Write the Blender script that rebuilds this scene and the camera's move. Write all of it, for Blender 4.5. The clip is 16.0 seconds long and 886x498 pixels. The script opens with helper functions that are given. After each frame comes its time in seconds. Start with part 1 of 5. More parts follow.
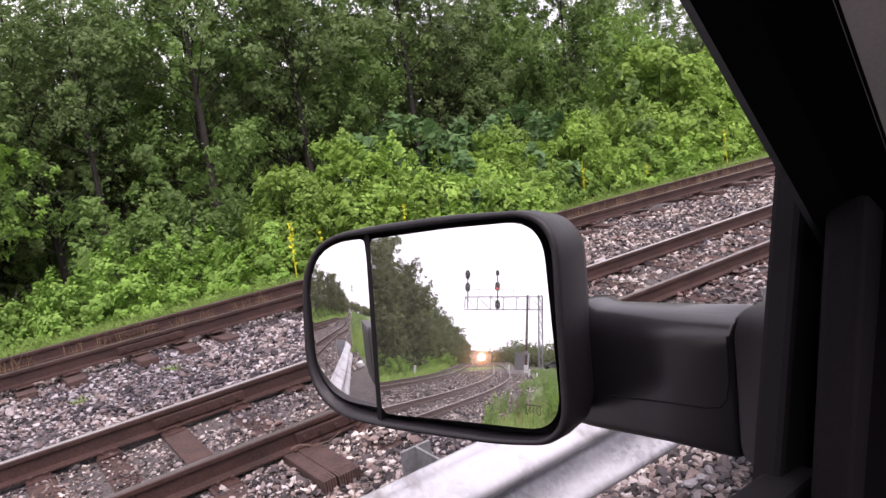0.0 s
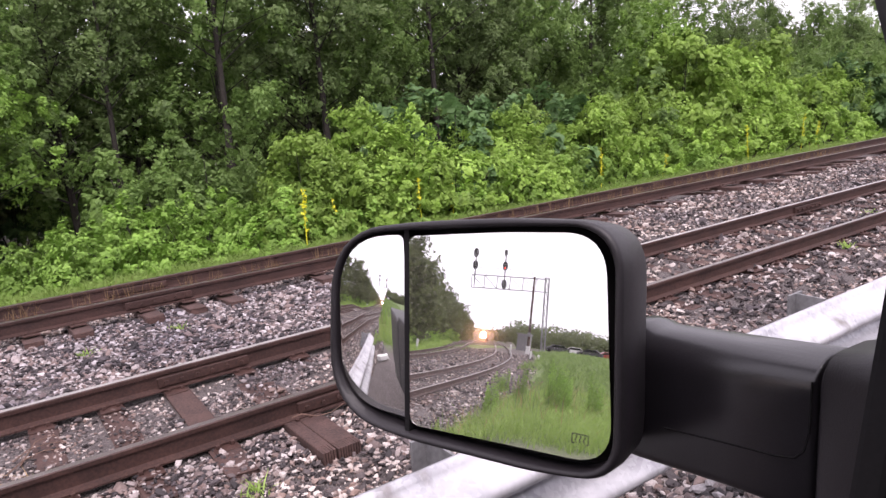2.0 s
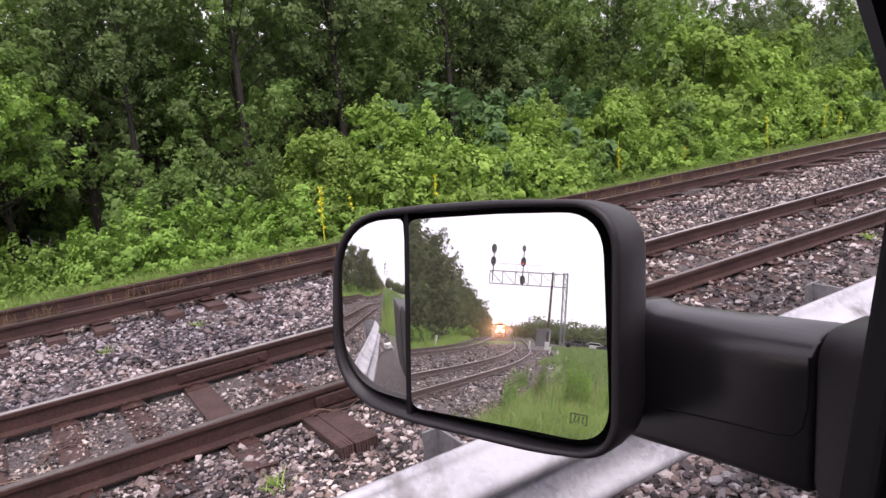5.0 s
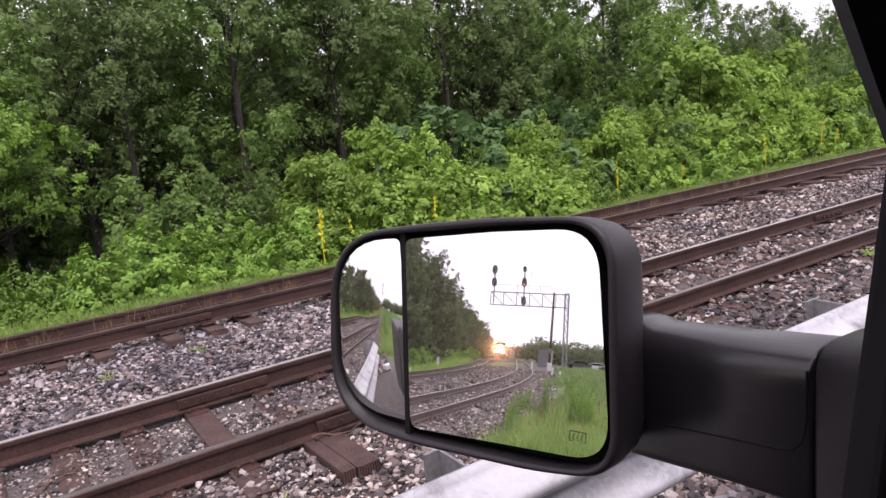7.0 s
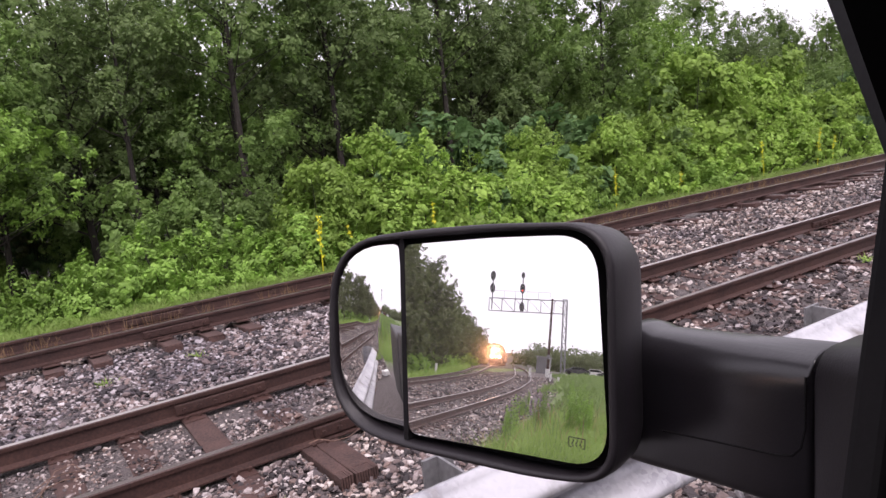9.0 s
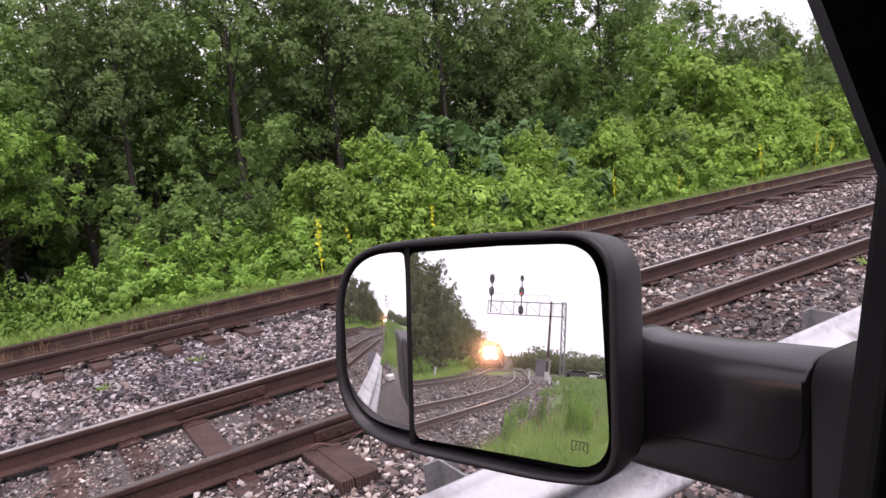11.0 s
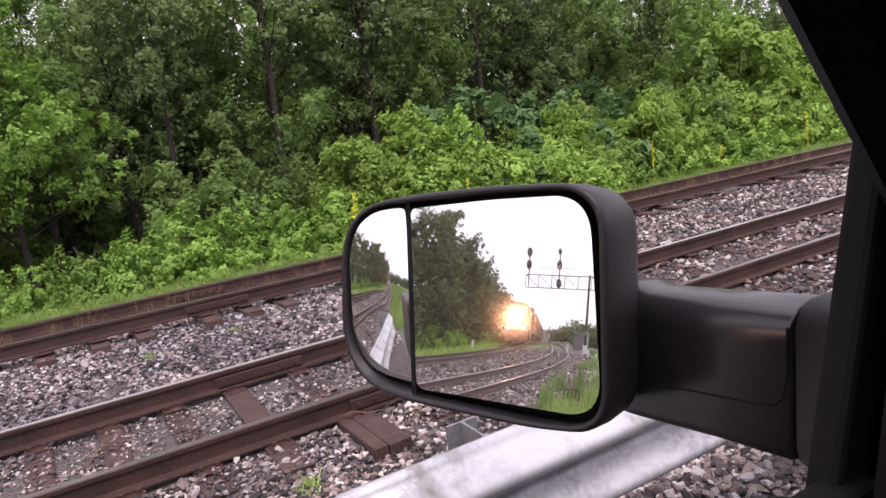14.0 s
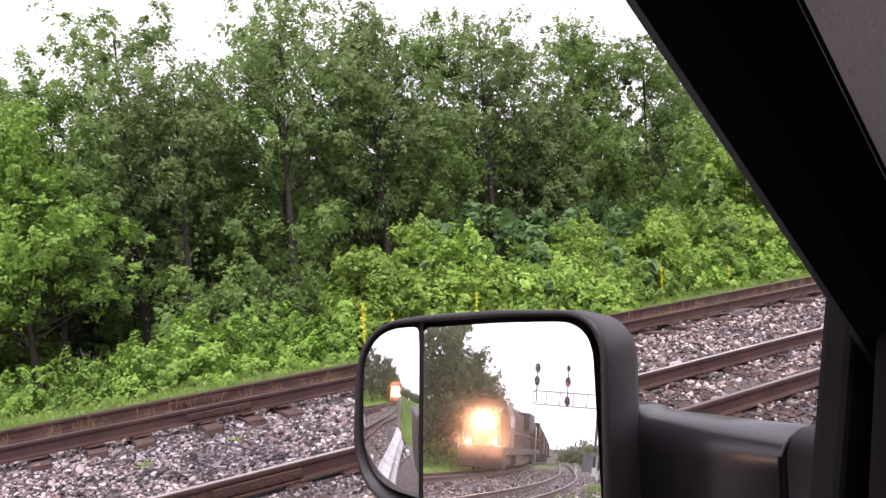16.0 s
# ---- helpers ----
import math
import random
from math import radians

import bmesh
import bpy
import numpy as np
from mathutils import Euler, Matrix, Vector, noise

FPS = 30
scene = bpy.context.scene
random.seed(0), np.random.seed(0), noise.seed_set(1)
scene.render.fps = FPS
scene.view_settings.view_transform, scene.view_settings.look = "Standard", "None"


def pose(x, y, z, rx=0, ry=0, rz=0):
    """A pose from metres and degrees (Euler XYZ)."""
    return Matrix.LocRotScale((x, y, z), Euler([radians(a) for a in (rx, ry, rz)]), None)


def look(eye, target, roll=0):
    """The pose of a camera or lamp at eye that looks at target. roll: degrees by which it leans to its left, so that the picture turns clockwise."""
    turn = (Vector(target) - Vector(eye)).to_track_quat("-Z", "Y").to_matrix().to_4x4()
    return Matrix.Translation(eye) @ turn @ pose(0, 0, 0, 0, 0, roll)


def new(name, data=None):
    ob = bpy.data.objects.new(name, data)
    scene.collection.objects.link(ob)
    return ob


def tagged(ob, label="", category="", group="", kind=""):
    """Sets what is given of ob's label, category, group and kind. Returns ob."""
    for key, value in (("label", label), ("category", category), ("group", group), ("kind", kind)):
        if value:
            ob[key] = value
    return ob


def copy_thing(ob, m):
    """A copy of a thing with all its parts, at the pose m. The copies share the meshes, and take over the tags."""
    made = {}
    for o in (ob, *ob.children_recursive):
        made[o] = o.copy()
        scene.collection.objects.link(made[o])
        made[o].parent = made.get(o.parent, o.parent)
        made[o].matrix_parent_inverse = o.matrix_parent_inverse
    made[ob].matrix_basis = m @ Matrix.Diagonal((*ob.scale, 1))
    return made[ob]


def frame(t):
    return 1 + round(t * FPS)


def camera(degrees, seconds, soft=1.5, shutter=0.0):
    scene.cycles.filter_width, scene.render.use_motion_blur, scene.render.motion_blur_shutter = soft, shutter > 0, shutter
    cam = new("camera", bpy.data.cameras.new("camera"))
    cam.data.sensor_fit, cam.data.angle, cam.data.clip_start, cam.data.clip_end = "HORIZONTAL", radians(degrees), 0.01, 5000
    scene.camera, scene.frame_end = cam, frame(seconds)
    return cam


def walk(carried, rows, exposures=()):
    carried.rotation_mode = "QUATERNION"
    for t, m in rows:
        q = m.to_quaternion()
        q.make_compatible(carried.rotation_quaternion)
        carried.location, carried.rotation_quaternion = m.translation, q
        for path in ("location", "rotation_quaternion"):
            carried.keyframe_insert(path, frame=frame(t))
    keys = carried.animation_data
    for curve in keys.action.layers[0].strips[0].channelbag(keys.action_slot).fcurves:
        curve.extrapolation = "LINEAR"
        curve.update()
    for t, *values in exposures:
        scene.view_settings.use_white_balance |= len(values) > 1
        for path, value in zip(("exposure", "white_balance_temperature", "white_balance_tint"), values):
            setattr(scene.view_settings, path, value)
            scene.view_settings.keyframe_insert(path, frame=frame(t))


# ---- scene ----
EXPO, TINT = 0.38, 28
cam = camera(63.9, 16.0, soft=1.5)
PATH = [
    (0, (-0.021, -0.075, 2.416), (1.107, 1.535, 2.049), -7.8),
    (0.5, (-0.018, -0.072, 2.414), (1.115, 1.536, 2.052), -7.8),
    (1, (-0.012, -0.064, 2.41), (1.12, 1.543, 2.038), -7.6),
    (1.5, (-0.017, -0.045, 2.425), (1.106, 1.562, 2.028), -5.9),
    (2, (-0.007, 0.014, 2.437), (1.086, 1.632, 2.005), -4.0),
    (2.5, (0.006, 0.022, 2.427), (1.083, 1.64, 1.955), -3.3),
    (3, (0.007, 0.013, 2.425), (1.069, 1.635, 1.936), -3.9),
    (3.5, (0.006, 0.007, 2.423), (1.06, 1.636, 1.938), -4.2),
    (4, (0.007, 0.002, 2.421), (1.053, 1.64, 1.947), -4.6),
    (6.5, (0.007, -0.005, 2.42), (1.063, 1.649, 2.033), -5.3),
    (7, (0.009, -0.007, 2.417), (1.069, 1.647, 2.039), -5.6),
    (7.5, (0.009, -0.007, 2.416), (1.071, 1.648, 2.047), -5.7),
    (8, (0.008, -0.005, 2.419), (1.07, 1.65, 2.054), -5.4),
    (8.5, (0.008, -0.006, 2.418), (1.072, 1.648, 2.054), -5.3),
    (9, (0.008, -0.007, 2.417), (1.075, 1.646, 2.055), -5.5),
    (11.5, (-0.008, -0.027, 2.428), (1.064, 1.624, 2.075), -5.6),
    (12, (-0.004, -0.039, 2.429), (1.072, 1.606, 2.06), -4.5),
    (12.3, (0.048, -0.03, 2.431), (1.092, 1.637, 2.068), -5.5),
    (12.5, (0.046, -0.039, 2.409), (1.034, 1.659, 2.037), -4.8),
    (12.7, (0.029, -0.039, 2.409), (1.004, 1.664, 2.027), -5.3),
    (13, (0.023, -0.035, 2.39), (0.987, 1.675, 2.004), -6.2),
    (13.5, (0.005, -0.03, 2.407), (0.948, 1.688, 2.006), -7.0),
    (14, (0.02, -0.058, 2.402), (0.988, 1.642, 1.988), -6.5),
    (14.5, (0.005, -0.076, 2.404), (1.029, 1.589, 1.978), -6.6),
    (15, (0.005, -0.101, 2.423), (1.108, 1.525, 2.053), -7.4),
    (15.3, (-0.005, -0.102, 2.418), (1.078, 1.562, 2.174), -6.9),
    (15.5, (-0.014, -0.097, 2.421), (1.029, 1.599, 2.231), -5.4),
    (16, (-0.011, -0.105, 2.422), (0.983, 1.627, 2.32), -4.7),
]
walk(cam, [(t, look(eye, target, roll)) for t, eye, target, roll in PATH], exposures=[(t, EXPO + e, 6500, TINT) for t, e in ((0, 0.20), (1, 0.22), (2, 0.28), (3, 0.13), (4, 0.04), (6.5, 0.03), (9, 0.02), (11.5, 0.05), (14.8, 0.06), (15.5, 0.34), (16, 0.42))])

# world and sun: bright overcast
world = bpy.data.worlds.new("overcast")
scene.world = world
world.use_nodes = True
wn, wl = world.node_tree.nodes, world.node_tree.links
SKY = wn.new("ShaderNodeTexSky")
SKY.sky_type, SKY.sun_disc = "NISHITA", False
SKY.sun_elevation, SKY.sun_rotation = radians(58), radians(150)
SKY.air_density, SKY.dust_density = 1.0, 6.0
hs = wn.new("ShaderNodeHueSaturation")
hs.inputs["Saturation"].default_value = 0.12
wl.new(SKY.outputs[0], hs.inputs["Color"])
cloud = wn.new("ShaderNodeMix")
cloud.data_type = "RGBA"
cloud.inputs[0].default_value = 0.85
cloud.inputs[7].default_value = (8.6, 8.8, 9.2, 1)
wl.new(hs.outputs[0], cloud.inputs[6])
wl.new(cloud.outputs[2], wn["Background"].inputs["Color"])
wn["Background"].inputs["Strength"].default_value = 0.13
sun = new("sun", bpy.data.lights.new("sun", "SUN"))
sun.data.energy, sun.data.angle, sun.data.color = 2.2, radians(35), (1.0, 0.97, 0.92)
sun.matrix_world = look((0, 0, 0), (0.25, 0.45, -0.85))


# ---- materials ----
def nodes_of(name):
    m = bpy.data.materials.new(name)
    m.use_nodes = True
    return m, m.node_tree.nodes, m.node_tree.links, m.node_tree.nodes["Principled BSDF"]


def surface(name, dark, light, scale=4.0, rough=0.6, metal=0.0, bump=0.2, fine=60.0, spread=(0.3, 0.7), island=False, spec=0.5):
    """Two-scale procedural surface between two colours."""
    m, n, l, b = nodes_of(name)
    co = n.new("ShaderNodeTexCoord")
    big, small = n.new("ShaderNodeTexNoise"), n.new("ShaderNodeTexNoise")
    big.inputs["Scale"].default_value, big.inputs["Detail"].default_value = scale, 6
    small.inputs["Scale"].default_value, small.inputs["Detail"].default_value = fine, 4
    for t in (big, small):
        l.new(co.outputs["Object"], t.inputs["Vector"])
    mix = n.new("ShaderNodeMath")
    mix.operation, mix.inputs[1].default_value = "MULTIPLY_ADD", 0.55
    l.new(small.outputs["Fac"], mix.inputs[0])
    half = n.new("ShaderNodeMath")
    half.operation, half.inputs[1].default_value = "MULTIPLY", 0.45
    l.new(big.outputs["Fac"], half.inputs[0])
    l.new(half.outputs[0], mix.inputs[2])
    fac = mix.outputs[0]
    if island:
        geo = n.new("ShaderNodeNewGeometry")
        ad = n.new("ShaderNodeMath")
        ad.operation, ad.inputs[1].default_value = "MULTIPLY_ADD", 0.9
        l.new(geo.outputs["Random Per Island"], ad.inputs[0])
        sh = n.new("ShaderNodeMath")
        sh.operation, sh.inputs[1].default_value = "SUBTRACT", 0.45
        l.new(fac, sh.inputs[0])
        l.new(sh.outputs[0], ad.inputs[2])
        fac = ad.outputs[0]
    ramp = n.new("ShaderNodeValToRGB")
    ramp.color_ramp.elements[0].position, ramp.color_ramp.elements[1].position = spread
    ramp.color_ramp.elements[0].color, ramp.color_ramp.elements[1].color = (*dark, 1), (*light, 1)
    l.new(fac, ramp.inputs[0])
    l.new(ramp.outputs[0], b.inputs["Base Color"])
    b.inputs["Roughness"].default_value, b.inputs["Metallic"].default_value = rough, metal
    b.inputs["Specular IOR Level"].default_value = spec
    if bump:
        bp = n.new("ShaderNodeBump")
        bp.inputs["Strength"].default_value, bp.inputs["Distance"].default_value = bump, 0.01
        l.new(mix.outputs[0], bp.inputs["Height"])
        l.new(bp.outputs[0], b.inputs["Normal"])
    return m


def leafy(name, dark, light, through_light=0.35, rough=0.55):
    """Leaves: colour from leaf to leaf and plant to plant, light shining through."""
    m, n, l, b = nodes_of(name)
    geo, info = n.new("ShaderNodeNewGeometry"), n.new("ShaderNodeObjectInfo")
    co, big = n.new("ShaderNodeTexCoord"), n.new("ShaderNodeTexNoise")
    big.inputs["Scale"].default_value = 1.5
    l.new(co.outputs["Object"], big.inputs["Vector"])
    a = n.new("ShaderNodeMath")
    a.operation, a.inputs[1].default_value = "MULTIPLY_ADD", 0.20
    l.new(geo.outputs["Random Per Island"], a.inputs[0])
    c = n.new("ShaderNodeMath")
    c.operation, c.inputs[1].default_value = "MULTIPLY", 0.80
    l.new(big.outputs["Fac"], c.inputs[0])
    l.new(c.outputs[0], a.inputs[2])
    ramp = n.new("ShaderNodeValToRGB")
    ramp.color_ramp.elements[0].position, ramp.color_ramp.elements[1].position = 0.15, 0.85
    ramp.color_ramp.elements[0].color, ramp.color_ramp.elements[1].color = (*dark, 1), (*light, 1)
    l.new(a.outputs[0], ramp.inputs[0])
    hue = n.new("ShaderNodeHueSaturation")
    v = n.new("ShaderNodeMath")
    v.operation, v.inputs[1].default_value, v.inputs[2].default_value = "MULTIPLY_ADD", 0.50, 0.76
    l.new(info.outputs["Random"], v.inputs[0])
    l.new(v.outputs[0], hue.inputs["Value"])
    l.new(ramp.outputs[0], hue.inputs["Color"])
    l.new(hue.outputs[0], b.inputs["Base Color"])
    b.inputs["Roughness"].default_value = rough
    b.inputs["Specular IOR Level"].default_value = 0.3
    tr, mx = n.new("ShaderNodeBsdfTranslucent"), n.new("ShaderNodeMixShader")
    l.new(hue.outputs[0], tr.inputs["Color"])
    mx.inputs[0].default_value = through_light
    l.new(b.outputs[0], mx.inputs[1])
    l.new(tr.outputs[0], mx.inputs[2])
    l.new(mx.outputs[0], n["Material Output"].inputs["Surface"])
    return m


def glow(name, color, strength):
    m, n, l, b = nodes_of(name)
    b.inputs["Base Color"].default_value = (*color, 1)
    b.inputs["Emission Color"].default_value = (*color, 1)
    b.inputs["Emission Strength"].default_value = strength
    return m


def stones(name, wash=(1.0, 0.97, 0.94)):
    """Crushed stone, each piece its own grey, pink or brown."""
    m, n, l, b = nodes_of(name)
    geo = n.new("ShaderNodeNewGeometry")
    co, tex = n.new("ShaderNodeTexCoord"), n.new("ShaderNodeTexNoise")
    tex.inputs["Scale"].default_value, tex.inputs["Detail"].default_value = 90, 5
    l.new(co.outputs["Object"], tex.inputs["Vector"])
    ramp = n.new("ShaderNodeValToRGB")
    els = ramp.color_ramp.elements
    els[0].position, els[0].color = 0.0, (0.020, 0.015, 0.016, 1)
    els[1].position, els[1].color = 1.0, (0.70, 0.64, 0.61, 1)
    for p, c in ((0.20, (0.042, 0.034, 0.035, 1)), (0.44, (0.118, 0.097, 0.098, 1)), (0.58, (0.245, 0.172, 0.146, 1)), (0.76, (0.33, 0.275, 0.255, 1)), (0.92, (0.58, 0.53, 0.50, 1))):
        els.new(p).color = c
    l.new(geo.outputs["Random Per Island"], ramp.inputs[0])
    mx = n.new("ShaderNodeMix")
    mx.data_type, mx.blend_type = "RGBA", "MULTIPLY"
    mx.inputs[0].default_value = 0.55
    l.new(ramp.outputs[0], mx.inputs[6])
    r2 = n.new("ShaderNodeValToRGB")
    r2.color_ramp.elements[0].position, r2.color_ramp.elements[1].position = 0.3, 0.62
    r2.color_ramp.elements[0].color = (0.35, 0.33, 0.32, 1)
    l.new(tex.outputs["Fac"], r2.inputs[0])
    l.new(r2.outputs[0], mx.inputs[7])
    # patches of dark and of brown grime over the bed
    big = n.new("ShaderNodeTexNoise")
    big.inputs["Scale"].default_value, big.inputs["Detail"].default_value = 0.75, 3
    l.new(co.outputs["Object"], big.inputs["Vector"])
    r3, grime = n.new("ShaderNodeValToRGB"), n.new("ShaderNodeMix")
    r3.color_ramp.elements[0].position, r3.color_ramp.elements[1].position = 0.36, 0.58
    r3.color_ramp.elements[0].color, r3.color_ramp.elements[1].color = (0.58 * wash[0], 0.59 * wash[1], 0.66 * wash[2], 1), (*wash, 1)
    l.new(big.outputs["Fac"], r3.inputs[0])
    grime.data_type, grime.blend_type = "RGBA", "MULTIPLY"
    grime.inputs[0].default_value = 1.0
    l.new(mx.outputs[2], grime.inputs[6])
    l.new(r3.outputs[0], grime.inputs[7])
    l.new(grime.outputs[2], b.inputs["Base Color"])
    b.inputs["Roughness"].default_value = 0.75
    bp = n.new("ShaderNodeBump")
    bp.inputs["Strength"].default_value, bp.inputs["Distance"].default_value = 0.4, 0.004
    l.new(tex.outputs["Fac"], bp.inputs["Height"])
    l.new(bp.outputs[0], b.inputs["Normal"])
    return m


def galvanised(name):
    """Zinc coat: crystal spangle, cloudy whitening, brown drips and scuffs."""
    m, n, l, b = nodes_of(name)
    co, cells = n.new("ShaderNodeTexCoord"), n.new("ShaderNodeTexVoronoi")
    cells.inputs["Scale"].default_value = 75
    l.new(co.outputs["Object"], cells.inputs["Vector"])
    grey = n.new("ShaderNodeSeparateColor")
    l.new(cells.outputs["Color"], grey.inputs[0])

    def cloudy(scale, lo, hi, stretch=(1, 1, 1)):
        mp, t, r = n.new("ShaderNodeMapping"), n.new("ShaderNodeTexNoise"), n.new("ShaderNodeMapRange")
        mp.inputs["Scale"].default_value = stretch
        t.inputs["Scale"].default_value, t.inputs["Detail"].default_value = scale, 7
        l.new(co.outputs["Object"], mp.inputs["Vector"])
        l.new(mp.outputs[0], t.inputs["Vector"])
        r.inputs[1].default_value, r.inputs[2].default_value = lo, hi
        l.new(t.outputs["Fac"], r.inputs[0])
        return r.outputs[0]

    def mixed(f, a, c, kind="MIX"):
        x = n.new("ShaderNodeMix")
        x.data_type, x.blend_type = "RGBA", kind
        for value, socket in ((f, x.inputs[0]), (a, x.inputs[6]), (c, x.inputs[7])):
            if isinstance(value, tuple):
                socket.default_value = (*value, 1)
            elif isinstance(value, float):
                socket.default_value = value
            else:
                l.new(value, socket)
        return x.outputs[2]

    col = mixed(grey.outputs[0], (0.29, 0.29, 0.315), (0.43, 0.43, 0.455))
    col = mixed(cloudy(5, 0.42, 0.66), col, (0.50, 0.50, 0.52))
    col = mixed(cloudy(9, 0.60, 0.74, (1, 1, 0.5)), col, (0.19, 0.175, 0.165))
    col = mixed(cloudy(3, 0.66, 0.72, (0.4, 1, 14)), col, (0.14, 0.125, 0.12))
    l.new(col, b.inputs["Base Color"])
    b.inputs["Metallic"].default_value = 0.35
    rough = n.new("ShaderNodeMapRange")
    rough.inputs[3].default_value, rough.inputs[4].default_value = 0.36, 0.56
    l.new(grey.outputs[1], rough.inputs[0])
    l.new(rough.outputs[0], b.inputs["Roughness"])
    bp = n.new("ShaderNodeBump")
    bp.inputs["Strength"].default_value, bp.inputs["Distance"].default_value = 0.15, 0.004
    l.new(cloudy(26, 0.0, 1.0), bp.inputs["Height"])
    l.new(bp.outputs[0], b.inputs["Normal"])
    return m


def ground_cover():
    """Soil, grit and turf, parted by where they lie, with ragged edges."""
    m, n, l, b = nodes_of("ground_cover")
    co, sep = n.new("ShaderNodeTexCoord"), n.new("ShaderNodeSeparateXYZ")
    l.new(co.outputs["Object"], sep.inputs[0])

    def noise_node(scale):
        t = n.new("ShaderNodeTexNoise")
        t.inputs["Scale"].default_value, t.inputs["Detail"].default_value = scale, 6
        l.new(co.outputs["Object"], t.inputs["Vector"])
        return t.outputs["Fac"]

    def ramp(src, *stops):
        r = n.new("ShaderNodeValToRGB")
        while len(r.color_ramp.elements) < len(stops):
            r.color_ramp.elements.new(0.5)
        for e, (p, c) in zip(r.color_ramp.elements, stops):
            e.position, e.color = p, (*c, 1)
        l.new(src, r.inputs[0])
        return r.outputs[0]

    def step(src, lo, hi, wob, amount):
        a = n.new("ShaderNodeMath")
        a.operation, a.inputs[1].default_value = "MULTIPLY_ADD", amount
        l.new(wob, a.inputs[0])
        l.new(src, a.inputs[2])
        r = n.new("ShaderNodeMapRange")
        r.inputs[1].default_value, r.inputs[2].default_value = lo + amount / 2, hi + amount / 2
        l.new(a.outputs[0], r.inputs[0])
        return r.outputs[0]

    def blend(f, a, c):
        mx = n.new("ShaderNodeMix")
        mx.data_type = "RGBA"
        l.new(f, mx.inputs[0])
        l.new(a, mx.inputs[6])
        l.new(c, mx.inputs[7])
        return mx.outputs[2]

    wob, grain, speck = noise_node(1.3), noise_node(14), noise_node(70)
    grit = ramp(speck, (0.32, (0.022, 0.018, 0.017)), (0.5, (0.075, 0.062, 0.060)), (0.68, (0.19, 0.165, 0.16)))
    turf = ramp(grain, (0.3, (0.05, 0.08, 0.02)), (0.55, (0.095, 0.15, 0.035)), (0.75, (0.17, 0.20, 0.075)))
    soil = ramp(grain, (0.3, (0.022, 0.02, 0.012)), (0.7, (0.06, 0.055, 0.03)))
    past = step(sep.outputs["Y"], 12.55, 12.75, wob, 0.5)
    wood = step(sep.outputs["Y"], 15.0, 16.5, wob, 1.0)
    back = n.new("ShaderNodeMath")
    back.operation, back.inputs[1].default_value = "MULTIPLY", -1
    l.new(sep.outputs["X"], back.inputs[0])
    behind = step(back.outputs[0], 6.5, 8.5, wob, 2.0)
    drift = n.new("ShaderNodeMath")
    drift.operation, drift.inputs[1].default_value = "MULTIPLY_ADD", 0.06
    l.new(sep.outputs["X"], drift.inputs[0])
    l.new(sep.outputs["Y"], drift.inputs[2])
    inside = n.new("ShaderNodeMath")
    inside.operation, inside.inputs[0].default_value = "SUBTRACT", 0.0
    l.new(drift.outputs[0], inside.inputs[1])
    meadow = step(inside.outputs[0], -1.9, -1.1, wob, 1.2)
    both = n.new("ShaderNodeMath")
    both.operation = "MULTIPLY"
    l.new(behind, both.inputs[0])
    l.new(meadow, both.inputs[1])
    col = blend(past, grit, turf)
    col = blend(wood, col, soil)
    col = blend(both.outputs[0], col, turf)
    l.new(col, b.inputs["Base Color"])
    b.inputs["Roughness"].default_value = 0.9
    bp = n.new("ShaderNodeBump")
    bp.inputs["Strength"].default_value, bp.inputs["Distance"].default_value = 0.7, 0.03
    l.new(speck, bp.inputs["Height"])
    l.new(bp.outputs[0], b.inputs["Normal"])
    return m


GROUND = ground_cover()
BALLAST = stones("crushed_stone")
COOLSTONE = stones("bluish_crushed_stone", (0.86, 0.86, 0.90))
GREYSTONE = stones("grey_gravel", (0.60, 0.62, 0.64))
RUST = surface("rusted_rail_steel", (0.020, 0.0095, 0.0082), (0.080, 0.039, 0.031), 3.0, 0.62, 0.15, 0.3, 45)
RAILTOP = surface("worn_rail_head", (0.085, 0.066, 0.062), (0.32, 0.275, 0.265), 2.0, 0.28, 0.75, 0.1, 80)
TIMBER = surface("weathered_creosote_timber", (0.018, 0.0095, 0.0085), (0.098, 0.052, 0.043), 5.0, 0.85, 0, 0.6, 50)
BRIGHTTOP = surface("polished_rail_head", (0.19, 0.175, 0.17), (0.52, 0.49, 0.48), 1.5, 0.44, 0.45, 0.05, 60)
TWIG = surface("dry_twig_bark", (0.07, 0.040, 0.030), (0.20, 0.125, 0.095), 20, 0.9, 0, 0.2, 90)
GALV = galvanised("galvanised_steel")
GALVDULL = surface("dull_galvanised_steel", (0.13, 0.13, 0.135), (0.27, 0.27, 0.275), 8.0, 0.6, 0.3, 0.15, 50)
PLASTIC = surface("textured_black_plastic", (0.0090, 0.0076, 0.0090), (0.021, 0.018, 0.021), 6.0, 0.45, 0, 0.12, 700, spec=0.38)
ARMPLASTIC = surface("worn_black_plastic", (0.0080, 0.0072, 0.0088), (0.0160, 0.0142, 0.0172), 30.0, 0.30, 0, 0.05, 400, spec=0.65)
RUBBER = surface("black_rubber", (0.0036, 0.0034, 0.0038), (0.0078, 0.0068, 0.0080), 12.0, 0.8, 0, 0.05, 200, spec=0.2)
TRIM = surface("grey_cab_trim", (0.30, 0.275, 0.265), (0.37, 0.34, 0.33), 20.0, 0.9, 0, 0.1, 400)
CABDARK = surface("dark_cab_plastic", (0.0042, 0.0035, 0.0042), (0.0085, 0.0070, 0.0082), 8.0, 0.75, 0, 0.1, 300, spec=0.10)
